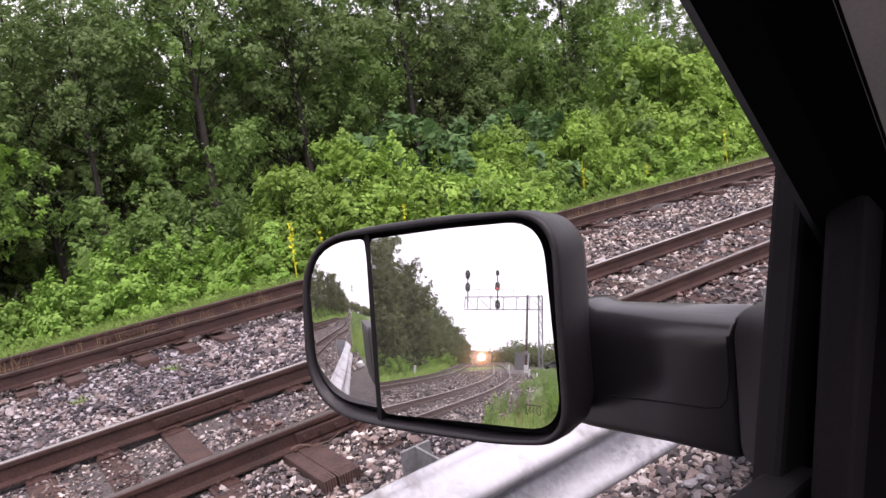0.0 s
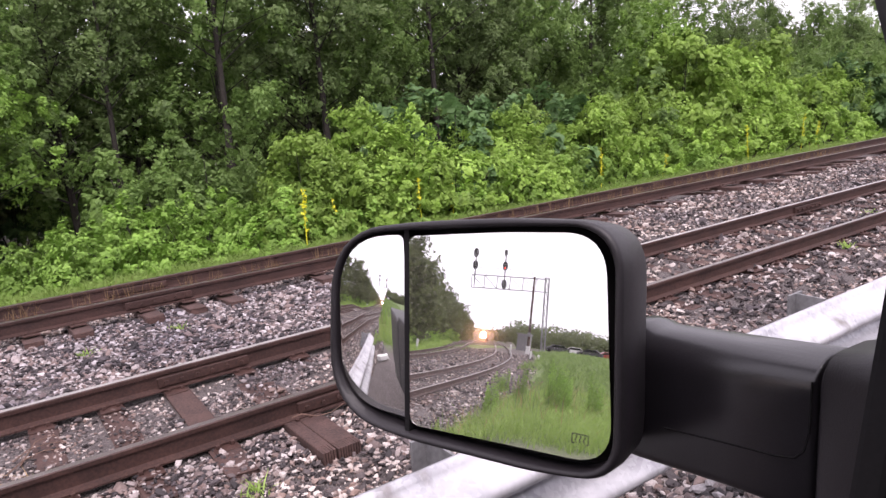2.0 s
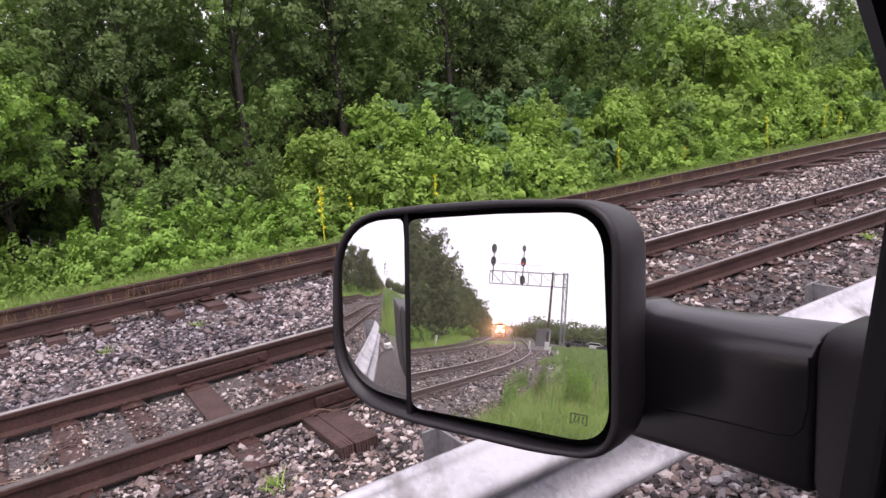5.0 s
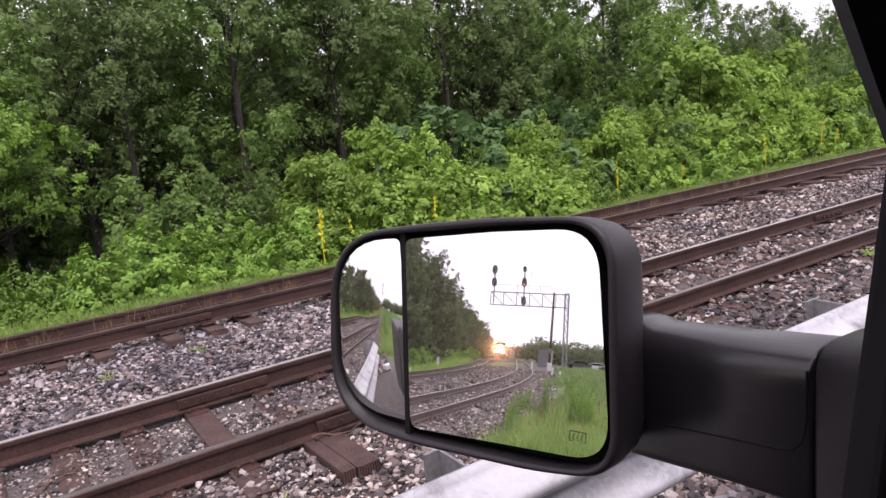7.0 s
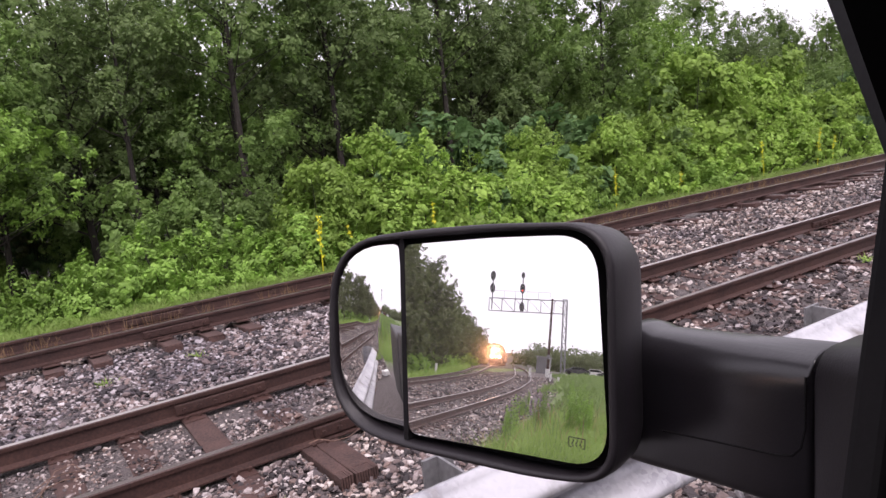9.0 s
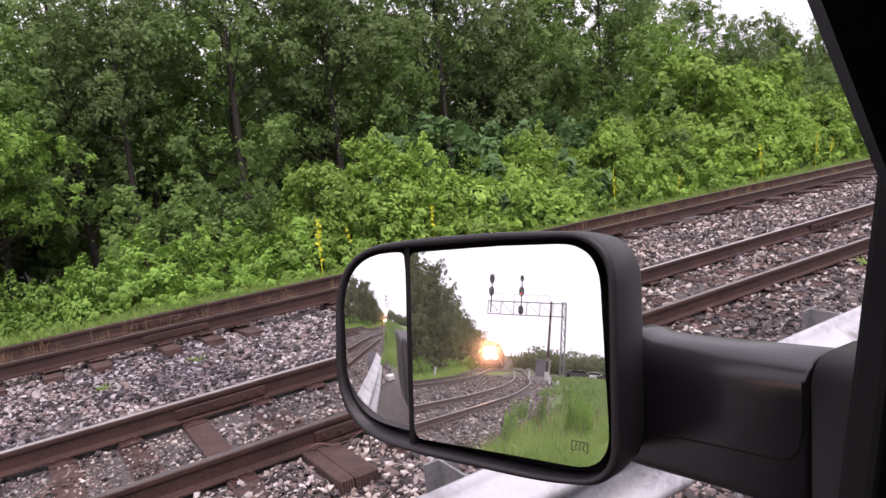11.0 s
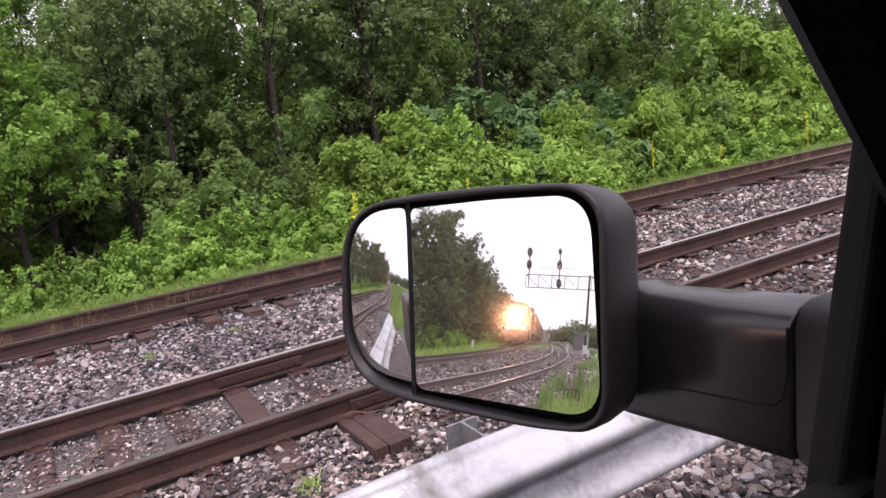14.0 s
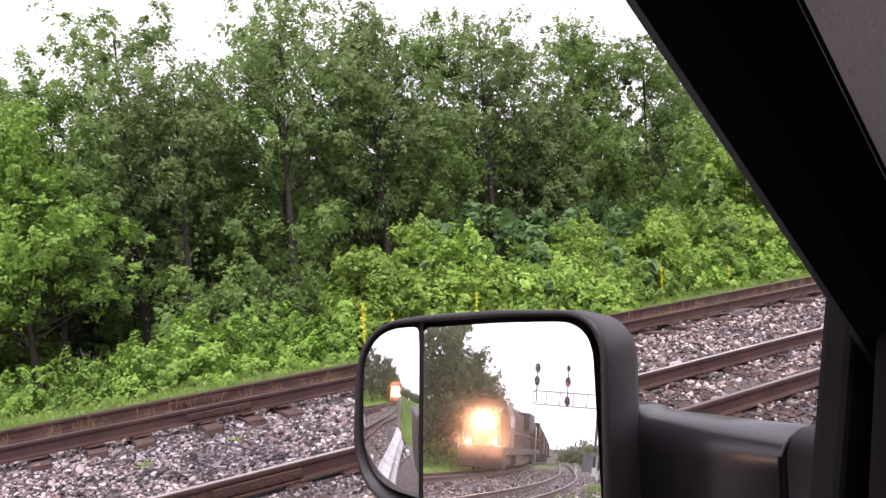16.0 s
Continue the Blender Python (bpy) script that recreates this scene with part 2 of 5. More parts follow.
TRUCKPAINT = surface("dark_grey_car_paint", (0.040, 0.040, 0.044), (0.060, 0.060, 0.064), 2.0, 0.6, 0.0, 0.0, 300, spec=0.2)
LEAFSHRUB = leafy("shrub_leaves", (0.108, 0.190, 0.036), (0.40, 0.61, 0.118), 0.44)
LEAFVINE = leafy("vine_leaves", (0.100, 0.190, 0.034), (0.33, 0.54, 0.105), 0.40)
LEAFFAR = leafy("distant_tree_leaves", (0.050, 0.070, 0.028), (0.165, 0.205, 0.078), 0.42)
LEAFTREE = leafy("tree_leaves", (0.072, 0.130, 0.036), (0.25, 0.385, 0.106), 0.50)
LEAFDARK = leafy("shaded_tree_leaves", (0.080, 0.126, 0.046), (0.265, 0.375, 0.136), 0.50)
LEAFBLUE = leafy("sumac_leaves", (0.050, 0.105, 0.038), (0.130, 0.235, 0.080), 0.35)
GRASS = leafy("grass_blades", (0.125, 0.210, 0.042), (0.34, 0.49, 0.125), 0.40)
WEED = leafy("tall_weeds", (0.070, 0.125, 0.035), (0.240, 0.340, 0.110), 0.35)
STRAW = leafy("dry_straw", (0.16, 0.10, 0.05), (0.33, 0.23, 0.12), 0.2)
YELLOW = leafy("yellowed_stalks", (0.52, 0.50, 0.025), (0.82, 0.78, 0.06), 0.3)
BARK = surface("bark", (0.014, 0.011, 0.009), (0.046, 0.038, 0.032), 6.0, 0.9, 0, 0.7, 40)
LOCOBLUE = surface("dark_blue_locomotive_paint", (0.008, 0.008, 0.011), (0.020, 0.020, 0.025), 1.5, 0.7, 0, 0.05, 20)
LOCOYELLOW = surface("dirty_yellow_locomotive_paint", (0.026, 0.015, 0.009), (0.060, 0.034, 0.016), 1.5, 0.5, 0, 0.05, 20)
UNDERGEAR = surface("grimy_running_gear", (0.020, 0.017, 0.015), (0.065, 0.055, 0.048), 3.0, 0.8, 0, 0.2, 30)
FREIGHT = surface("brown_freight_car_paint", (0.055, 0.028, 0.020), (0.11, 0.062, 0.045), 1.0, 0.7, 0, 0.1, 15)
FREIGHTGREY = surface("grey_freight_car_paint", (0.10, 0.10, 0.10), (0.19, 0.185, 0.18), 1.0, 0.7, 0, 0.1, 15)
DARKGLASS = surface("dark_window_glass", (0.010, 0.012, 0.014), (0.014, 0.016, 0.018), 2.0, 0.06, 0, 0.0, 10)
SIGNALBLACK = surface("black_signal_paint", (0.010, 0.010, 0.010), (0.022, 0.022, 0.022), 8.0, 0.6, 0, 0.1, 60)
WHITEPAINT = surface("weathered_white_paint", (0.55, 0.55, 0.53), (0.78, 0.78, 0.76), 3.0, 0.6, 0, 0.1, 40)
ASPHALT = surface("worn_asphalt", (0.035, 0.035, 0.036), (0.085, 0.082, 0.08), 1.5, 0.9, 0, 0.4, 90)
REDPAINT = surface("red_car_paint", (0.25, 0.02, 0.02), (0.32, 0.03, 0.025), 2.0, 0.3, 0.1, 0.0, 50)
HEADLAMP = glow("lit_headlamp", (1.0, 0.47, 0.22), 19000.0)
DITCHLAMP = glow("lit_ditch_lamp", (1.0, 0.50, 0.26), 3000.0)
REDLAMP = glow("lit_red_lens", (1.0, 0.05, 0.02), 0.8)


def mirror_glass(name, tint):
    m, n, l, b = nodes_of(name)
    b.inputs["Base Color"].default_value = (*tint, 1)
    b.inputs["Metallic"].default_value, b.inputs["Roughness"].default_value = 1.0, 0.0
    # a thin uneven film of dust on the glass
    dust, mx = n.new("ShaderNodeBsdfDiffuse"), n.new("ShaderNodeMixShader")
    dust.inputs["Color"].default_value = (0.50, 0.45, 0.42, 1)
    co, tex, amount = n.new("ShaderNodeTexCoord"), n.new("ShaderNodeTexNoise"), n.new("ShaderNodeMapRange")
    tex.inputs["Scale"].default_value, tex.inputs["Detail"].default_value = 25, 6
    l.new(co.outputs["Object"], tex.inputs["Vector"])
    amount.inputs[3].default_value, amount.inputs[4].default_value = 0.02, 0.07
    l.new(tex.outputs["Fac"], amount.inputs[0])
    l.new(amount.outputs[0], mx.inputs[0])
    # the grime also scatters a little of what the silver returns
    smear, haze = n.new("ShaderNodeBsdfPrincipled"), n.new("ShaderNodeMixShader")
    smear.inputs["Base Color"].default_value = (*tint, 1)
    smear.inputs["Metallic"].default_value, smear.inputs["Roughness"].default_value = 1.0, 0.084
    haze.inputs[0].default_value = 0.045
    l.new(b.outputs[0], haze.inputs[1])
    l.new(smear.outputs[0], haze.inputs[2])
    l.new(haze.outputs[0], mx.inputs[1])
    l.new(dust.outputs[0], mx.inputs[2])
    l.new(mx.outputs[0], n["Material Output"].inputs["Surface"])
    return m


MIRROR = mirror_glass("silvered_mirror_glass", (0.88, 0.88, 0.87))


# ---- helpers of this scene ----
def empty(name, m, label="", category="", group="", kind=""):
    e = new(name)
    e.matrix_world = m
    return tagged(e, label, category, group, kind)


def mesh_of(bm, name, materials, smooth=False):
    me = bpy.data.meshes.new(name)
    bm.to_mesh(me)
    bm.free()
    for mt in materials if isinstance(materials, (list, tuple)) else (materials,):
        me.materials.append(mt)
    if smooth:
        me.shade_smooth()
    return me


def part(name, bm, material, parent, label="", smooth=False):
    ob = new(name, mesh_of(bm, name, material, smooth))
    ob.parent = parent
    if label:
        ob["label"] = label
    return ob


def raw(name, verts, faces, material, parent=None, smooth=False):
    me = bpy.data.meshes.new(name)
    me.from_pydata([tuple(v) for v in verts], [], faces)
    me.materials.append(material)
    if smooth:
        me.shade_smooth()
    ob = new(name, me)
    ob.parent = parent
    return ob


def quick_mesh(name, verts, faces, material):
    """A large mesh of equal-sided faces from arrays."""
    me = bpy.data.meshes.new(name)
    faces = np.asarray(faces, dtype=np.int32)
    k = faces.shape[1]
    me.vertices.add(len(verts))
    me.vertices.foreach_set("co", np.asarray(verts, dtype=np.float32).ravel())
    me.loops.add(faces.size)
    me.loops.foreach_set("vertex_index", faces.ravel())
    me.polygons.add(len(faces))
    me.polygons.foreach_set("loop_start", np.arange(0, faces.size, k, dtype=np.int32))
    me.update(calc_edges=True)
    me.materials.append(material)
    me.shade_flat()
    return me


def box(bm, x0, x1, y0, y1, z0, z1, bevel=0.0):
    vs = [bm.verts.new(p) for p in ((x0, y0, z0), (x1, y0, z0), (x1, y1, z0), (x0, y1, z0), (x0, y0, z1), (x1, y0, z1), (x1, y1, z1), (x0, y1, z1))]
    fs = [bm.faces.new([vs[i] for i in f]) for f in ((3, 2, 1, 0), (4, 5, 6, 7), (0, 1, 5, 4), (1, 2, 6, 5), (2, 3, 7, 6), (3, 0, 4, 7))]
    if bevel:
        bmesh.ops.bevel(bm, geom=list({e for f in fs for e in f.edges}), offset=bevel, segments=2, affect="EDGES", profile=0.5)


def one_box(*a, bevel=0.0):
    bm = bmesh.new()
    box(bm, *a, bevel=bevel)
    return bm


def rod(bm, a, b, r, seg=8, r2=None):
    a, b = Vector(a), Vector(b)
    q = (b - a).to_track_quat("Z", "Y").to_matrix().to_4x4()
    bmesh.ops.create_cone(bm, cap_ends=True, segments=seg, radius1=r, radius2=r if r2 is None else r2, depth=(b - a).length, matrix=Matrix.Translation((a + b) / 2) @ q)


def loft(bm, rings, cap=True, close=True):
    rows = [[bm.verts.new(p) for p in ring] for ring in rings]
    k = len(rings[0])
    for a, b in zip(rows, rows[1:]):
        for i in range(k if close else k - 1):
            j = (i + 1) % k
            bm.faces.new((a[i], a[j], b[j], b[i]))
    if cap:
        bm.faces.new(list(reversed(rows[0])))
        bm.faces.new(rows[-1])
    return rows


def rounded(corners, seg=8):
    """A closed outline with an arc at each corner: corners are (u, v, radius), anticlockwise or clockwise."""
    out = []
    k = len(corners)
    for i in range(k):
        p0, p1, p2 = (Vector(corners[j % k][:2]) for j in (i - 1, i, i + 1))
        r = corners[i][2]
        a, b = (p0 - p1).normalized(), (p2 - p1).normalized()
        for s in range(seg + 1):
            f = s / seg
            out.append(tuple(p1 + a * r * (1 - f) ** 2 + b * r * f ** 2))
    return out


# ---- lie of the land ----
def bend(x):
    """Sideways shift of the line, which swings away behind the truck."""
    s = -x
    if s < 28:
        return 0.0
    return 0.136 * (s - 28) ** 2 / 88 if s < 72 else 2.992 + 0.136 * (s - 72)


def grade(x):
    s = -x
    if s < 70:
        return 0.0
    return -0.0002 * (s - 70) ** 2 if s < 120 else -0.5 - 0.02 * (min(s, 420) - 120)


PROFILE_Y = [-400, -30, 1.55, 3.4, 4.3, 5.4, 7.1, 8.0, 9.3, 12.4, 14.2, 18.0, 26, 60]


def land(x, y):
    """Height of the ground."""
    yc = y - bend(x)
    road = float(np.interp(-x, [8, 30], [0.82, 0.05]))
    return float(np.interp(yc, PROFILE_Y, [road, road, road, -0.18, -0.262, -0.252, -0.252, -0.27, -0.30, -0.46, -0.62, -1.9, -2.1, -1.2])) + grade(x)


NEAR_Y, FAR_Y = 6.22, 11.0
RAILS = {"near": ((5.47, 0.0), (6.97, 0.0)), "far": ((10.27, -0.02), (11.73, -0.14))}

# ground sheet out to the horizon
gx = np.concatenate([[-3000, -1200, -600], np.arange(-420, -120, 20), np.arange(-120, -30, 4), np.arange(-30, 40, 1.0), np.arange(40, 200, 10), [260, 400, 800, 2000, 3500]])
gy = np.concatenate([[-3000, -900, -300, -100, -40, -20], np.arange(-10, 1, 1.5), np.arange(1, 20, 0.4), [22, 26, 32, 40, 60, 90, 140, 250, 500, 1200, 3000]])
gv = []
for x in gx:
    for y in gy:
        far = abs(y) > 140 or abs(x) > 500
        lump = 0.0 if far else 0.03 * noise.noise((x * 0.9, y * 0.9, 0))
        gv.append((x, y + bend(max(x, -420)) * (1 if y > 0 else 0), land(x, y + bend(max(x, -420))) + lump if y > 0 else land(x, y)))
ny = len(gy)
gf = [(i * ny + j, (i + 1) * ny + j, (i + 1) * ny + j + 1, i * ny + j + 1) for i in range(len(gx) - 1) for j in range(ny - 1)]
ground = new("ground", quick_mesh("ground", gv, gf, GROUND))
ground.data.shade_smooth()
tagged(ground, "gritty embankment with ballast, turf and woodland soil", "ground", kind="structure")

# ---- the railway ----
RAIL_PROFILE = [(-0.075, 0), (0.075, 0), (0.075, 0.014), (0.013, 0.034), (0.010, 0.148), (0.037, 0.158), (0.039, 0.192), (0.030, 0.20), (-0.030, 0.20), (-0.039, 0.192), (-0.037, 0.158), (-0.010, 0.148), (-0.013, 0.034), (-0.075, 0.014)]


def rail(parent, y, z, seed):
    xs = np.concatenate([np.arange(-420, -120, 20), np.arange(-120, -24, 3), np.arange(-24, 30, 3), [40, 60, 90, 140, 200, 260]])
    bm = bmesh.new()
    rings = [[(x, y + bend(x) + a + 0.006 * math.sin(x * 0.35 + seed), z - 0.20 + h + grade(x)) for a, h in RAIL_PROFILE] for x in xs]
    loft(bm, rings)
    bm.normal_update()
    for f in bm.faces:
        c = f.calc_center_median()
        if f.normal.z > 0.9 and c.z > z + grade(c.x) - 0.02:
            f.material_index = 1
    return part("rail", bm, [RUST, BRIGHTTOP if y == 6.97 else RAILTOP], parent, "rusty brown steel rail with a duller worn head")


def tie_mesh(seed, length):
    rng = random.Random(seed)
    bm = bmesh.new()
    box(bm, -0.115, 0.115, -length / 2, length / 2, -0.18, 0, bevel=0.012)
    for v in bm.verts:
        v.co += Vector((rng.uniform(-1, 1) * 0.008, rng.uniform(-1, 1) * 0.012, rng.uniform(-1, 1) * 0.006))
    return mesh_of(bm, "tie", TIMBER)


TIES = [tie_mesh(i, 2.6) for i in range(5)]
# an end-split tie: cleft along its length, with a saw cut and open grain at the end
tie_bm = bmesh.new()
tie_rng = random.Random(12)
for x0, x1, z1 in ((-0.165, -0.045, 0.004), (-0.038, 0.165, 0.0)):
    box(tie_bm, x0, x1, -1.18, 1.3, -0.18, z1, bevel=0.01)
    for j in range(int((x1 - x0) / 0.022)):
        xa = x0 + 0.004 + 0.022 * j
        box(tie_bm, xa, xa + 0.015, -1.30, -1.16, -0.17, z1 - tie_rng.uniform(0.0, 0.006))
    box(tie_bm, x0 + 0.003, x1 - 0.003, -1.285, -1.17, -0.17, z1 - 0.006)
WIDE_TIE = mesh_of(tie_bm, "tie", TIMBER)
bmp = bmesh.new()
box(bmp, -0.10, 0.10, -0.18, 0.18, 0, 0.018, bevel=0.004)
for sx in (-0.06, 0.06):
    for sy in (-0.10, 0.10):
        box(bmp, sx - 0.015, sx + 0.015, sy - 0.015, sy + 0.015, 0.018, 0.05, bevel=0.004)
PLATE = mesh_of(bmp, "tie_plate", RUST)
bmj = bmesh.new()
box(bmj, -0.45, 0.45, -0.052, -0.012, 0.025, 0.125, bevel=0.008)
for k in range(6):
    rod(bmj, (-0.375 + 0.15 * k, -0.085, 0.075), (-0.375 + 0.15 * k, -0.05, 0.075), 0.02, 6)
JOINT = mesh_of(bmj, "joint_bar", RUST)


def child(name, mesh, parent, m):
    ob = new(name, mesh)
    ob.parent = parent
    ob.matrix_local = m
    return ob


def track(name, which, tie_z, xs, tilt, label):
    t = empty(name, Matrix(), label, "railway track", kind="structure")
    for k, (y, z) in enumerate(RAILS[which]):
        rail(t, y, z, k * 2.0)
    mid = sum(p[0] for p in RAILS[which]) / 2
    rng = random.Random(len(which))
    for k, x in enumerate(xs):
        proud = which == "near" and abs(x - 2.07) < 0.02
        clear = which == "near" and abs(x - 1.39) < 0.02
        yj = -0.28 if proud else rng.uniform(-0.07, 0.07) if which == "near" else rng.uniform(-0.14, 0.14)
        zz = tie_z + (-0.002 if proud else 0.008 if clear else rng.uniform(-0.030, 0.002) if which == "near" else rng.uniform(-0.06, 0.01))
        child("tie", WIDE_TIE if proud else TIES[k % 5], t, pose(x, mid + bend(x) + yj, zz + grade(x), -2.6 if proud else tilt, 0, rng.uniform(-1.2, 1.2)))
        if -6 < x < 16:
            for y, z in RAILS[which]:
                child("tie_plate", PLATE, t, pose(x, y, z - 0.222, tilt, 0, 0))
    for y, z in RAILS[which]:
        for x in {6.97: (1.70, 12.9), 5.47: (2.50,)}.get(y, (2.05,)):
            child("joint_bar", JOINT, t, pose(x, y, z - 0.19, 0, 0, 0))
    return t


near_ties = [1.39, 2.07] + [2.07 + 0.60 * k for k in range(1, 52)] + [1.39 - 0.58 * k for k in range(1, 42)]
tie_rng = random.Random(21)
far_ties = [0.42 + 0.66 * k + tie_rng.uniform(-0.13, 0.13) for k in range(-38, 58) if tie_rng.random() > 0.12]
near_track = track("near_track", "near", -0.220, near_ties, 0, "rusty jointed railway track on dark timber ties")
far_track = track("far_track", "far", -0.30, far_ties, -4.5, "rusty canted railway track with half-buried ties beside the grass")


# crushed stone, thrown loosely over the bed
def stone_shapes(level):
    out = []
    for k in range(10):
        rng = np.random.RandomState(k)
        bm = bmesh.new()
        if level:
            bmesh.ops.create_icosphere(bm, subdivisions=1, radius=1)
        else:
            bmesh.ops.create_cube(bm, size=1.45)
        v = np.array([x.co[:] for x in bm.verts])
        for _ in range(11):
            d = rng.normal(size=3)
            d /= np.linalg.norm(d)
            h = v @ d
            cut = rng.uniform(0.40, 0.74)
            v -= np.outer(np.clip(h - cut, 0, None), d)
        v *= (1.25, rng.uniform(0.65, 1.05), rng.uniform(0.38, 0.66))
        bmesh.ops.triangulate(bm, faces=bm.faces[:])
        bm.verts.index_update()
        f = np.array([[w.index for w in face.verts] for face in bm.faces])
        bm.free()
        out.append((v, f))
    return out


def scatter_stones(name, count, area, size, level, seed, keep=None, lift=0.0, material=BALLAST):
    shapes = stone_shapes(level)
    rng = np.random.RandomState(seed)
    x0, x1, y0, y1 = area
    xs, ys = rng.uniform(x0, x1, count), rng.uniform(y0, y1, count)
    if keep is not None:
        ok = keep(xs, ys, rng)
        xs, ys = xs[ok], ys[ok]
    vs, fs, base = [], [], 0
    t = np.sort(np.array(near_ties))
    on_top = (np.min(np.abs(xs[:, None] - t[None, :]), axis=1) < 0.118) & (np.abs(ys - NEAR_Y) < 1.32)
    for k, (x, y) in enumerate(zip(xs, ys)):
        v, f = shapes[k % 10]
        s = size * rng.lognormal(0, 0.38)
        a, b, c = rng.uniform(0, 6.28), rng.uniform(-0.6, 0.6), rng.uniform(-0.6, 0.6)
        ca, sa, cb, sb, cc, sc = math.cos(a), math.sin(a), math.cos(b), math.sin(b), math.cos(c), math.sin(c)
        r = np.array([[ca, -sa, 0], [sa, ca, 0], [0, 0, 1]]) @ np.array([[1, 0, 0], [0, cb, -sb], [0, sb, cb]]) @ np.array([[cc, 0, sc], [0, 1, 0], [-sc, 0, cc]])
        heap = 0.035 * noise.noise((x * 1.7, y * 1.7, 3.0)) + lift
        bed = -0.222 if on_top[k] else land(x, y) + heap
        vs.append(v @ r.T * s + (x, y, bed + s * rng.uniform(0.0, 0.55)))
        fs.append(f + base)
        base += len(v)
    ob = new(name, quick_mesh(name, np.concatenate(vs), np.concatenate(fs), material))
    return tagged(ob, "dark grey gravel beside the guard rail" if material is GREYSTONE else "loose crushed grey, pinkish and white ballast stones", "ballast", kind="stuff")


def between_ties(xs, ys, rng):
    """Fewer stones on the ties, none on the rails, hardly any where turf begins."""
    on_rail = np.zeros(len(xs), bool)
    for pair in RAILS.values():
        for y, _ in pair:
            on_rail |= np.abs(ys - y) < 0.085
    t = np.sort(np.array(near_ties))
    gap = np.min(np.abs(xs[:, None] - t[None, :]), axis=1)
    on_tie = (gap < 0.125) & (np.abs(ys - NEAR_Y) < 1.35) & (rng.uniform(size=len(xs)) < 0.55)
    special = (np.abs(xs - 2.07) < 0.19) & (ys > 4.6) & (ys < 5.5) | (np.abs(xs - 1.39) < 0.135) & (ys > 5.5) & (ys < 6.95)
    patch = np.array([noise.noise((x * 0.8, y * 1.3, 7.0)) for x, y in zip(xs, ys)])
    bare = (np.abs(ys - NEAR_Y) < 0.75) & (patch > 0.12) & (rng.uniform(size=len(xs)) < 0.35)
    return ~(on_rail | on_tie | special | bare)


def line_bed(xs, ys, rng):
    """Stones on the curved bed behind the truck."""
    yc = ys - np.array([bend(x) for x in xs])
    ok = (yc > 3.2) & (yc < 12.2)
    for pair in RAILS.values():
        for y, _ in pair:
            ok &= np.abs(yc - y) > 0.11
    return ok


scatter_stones("ballast_stones", 46000, (-1.2, 6.5, 1.62, 5.4), 0.0230, True, 1, between_ties, 0.01)
scatter_stones("ballast_stones", 20000, (-1.2, 6.5, 5.4, 7.05), 0.0175, True, 8, between_ties)
scatter_stones("ballast_stones", 42000, (-1.2, 8.0, 7.05, 10.3), 0.0240, True, 2, between_ties, 0.01, COOLSTONE)
scatter_stones("ballast_stones", 11000, (-1.5, 12.0, 10.35, 12.4), 0.032, False, 3, between_ties)
scatter_stones("ballast_stones", 40000, (6.4, 24.0, 2.5, 10.3), 0.033, False, 4, between_ties, 0.01)
scatter_stones("ballast_stones", 16000, (-34.0, -1.2, 2.6, 10.4), 0.045, False, 5, between_ties)
scatter_stones("ballast_stones", 16000, (-75.0, -30.0, 2.6, 17.0), 0.050, False, 7, line_bed)
scatter_stones("ballast_stones", 17000, (-13.0, -1.2, 1.7, 5.4), 0.030, False, 11, between_ties)
scatter_stones("verge_gravel", 9000, (0.2, 5.0, 0.55, 1.62), 0.0235, True, 6, material=GREYSTONE)


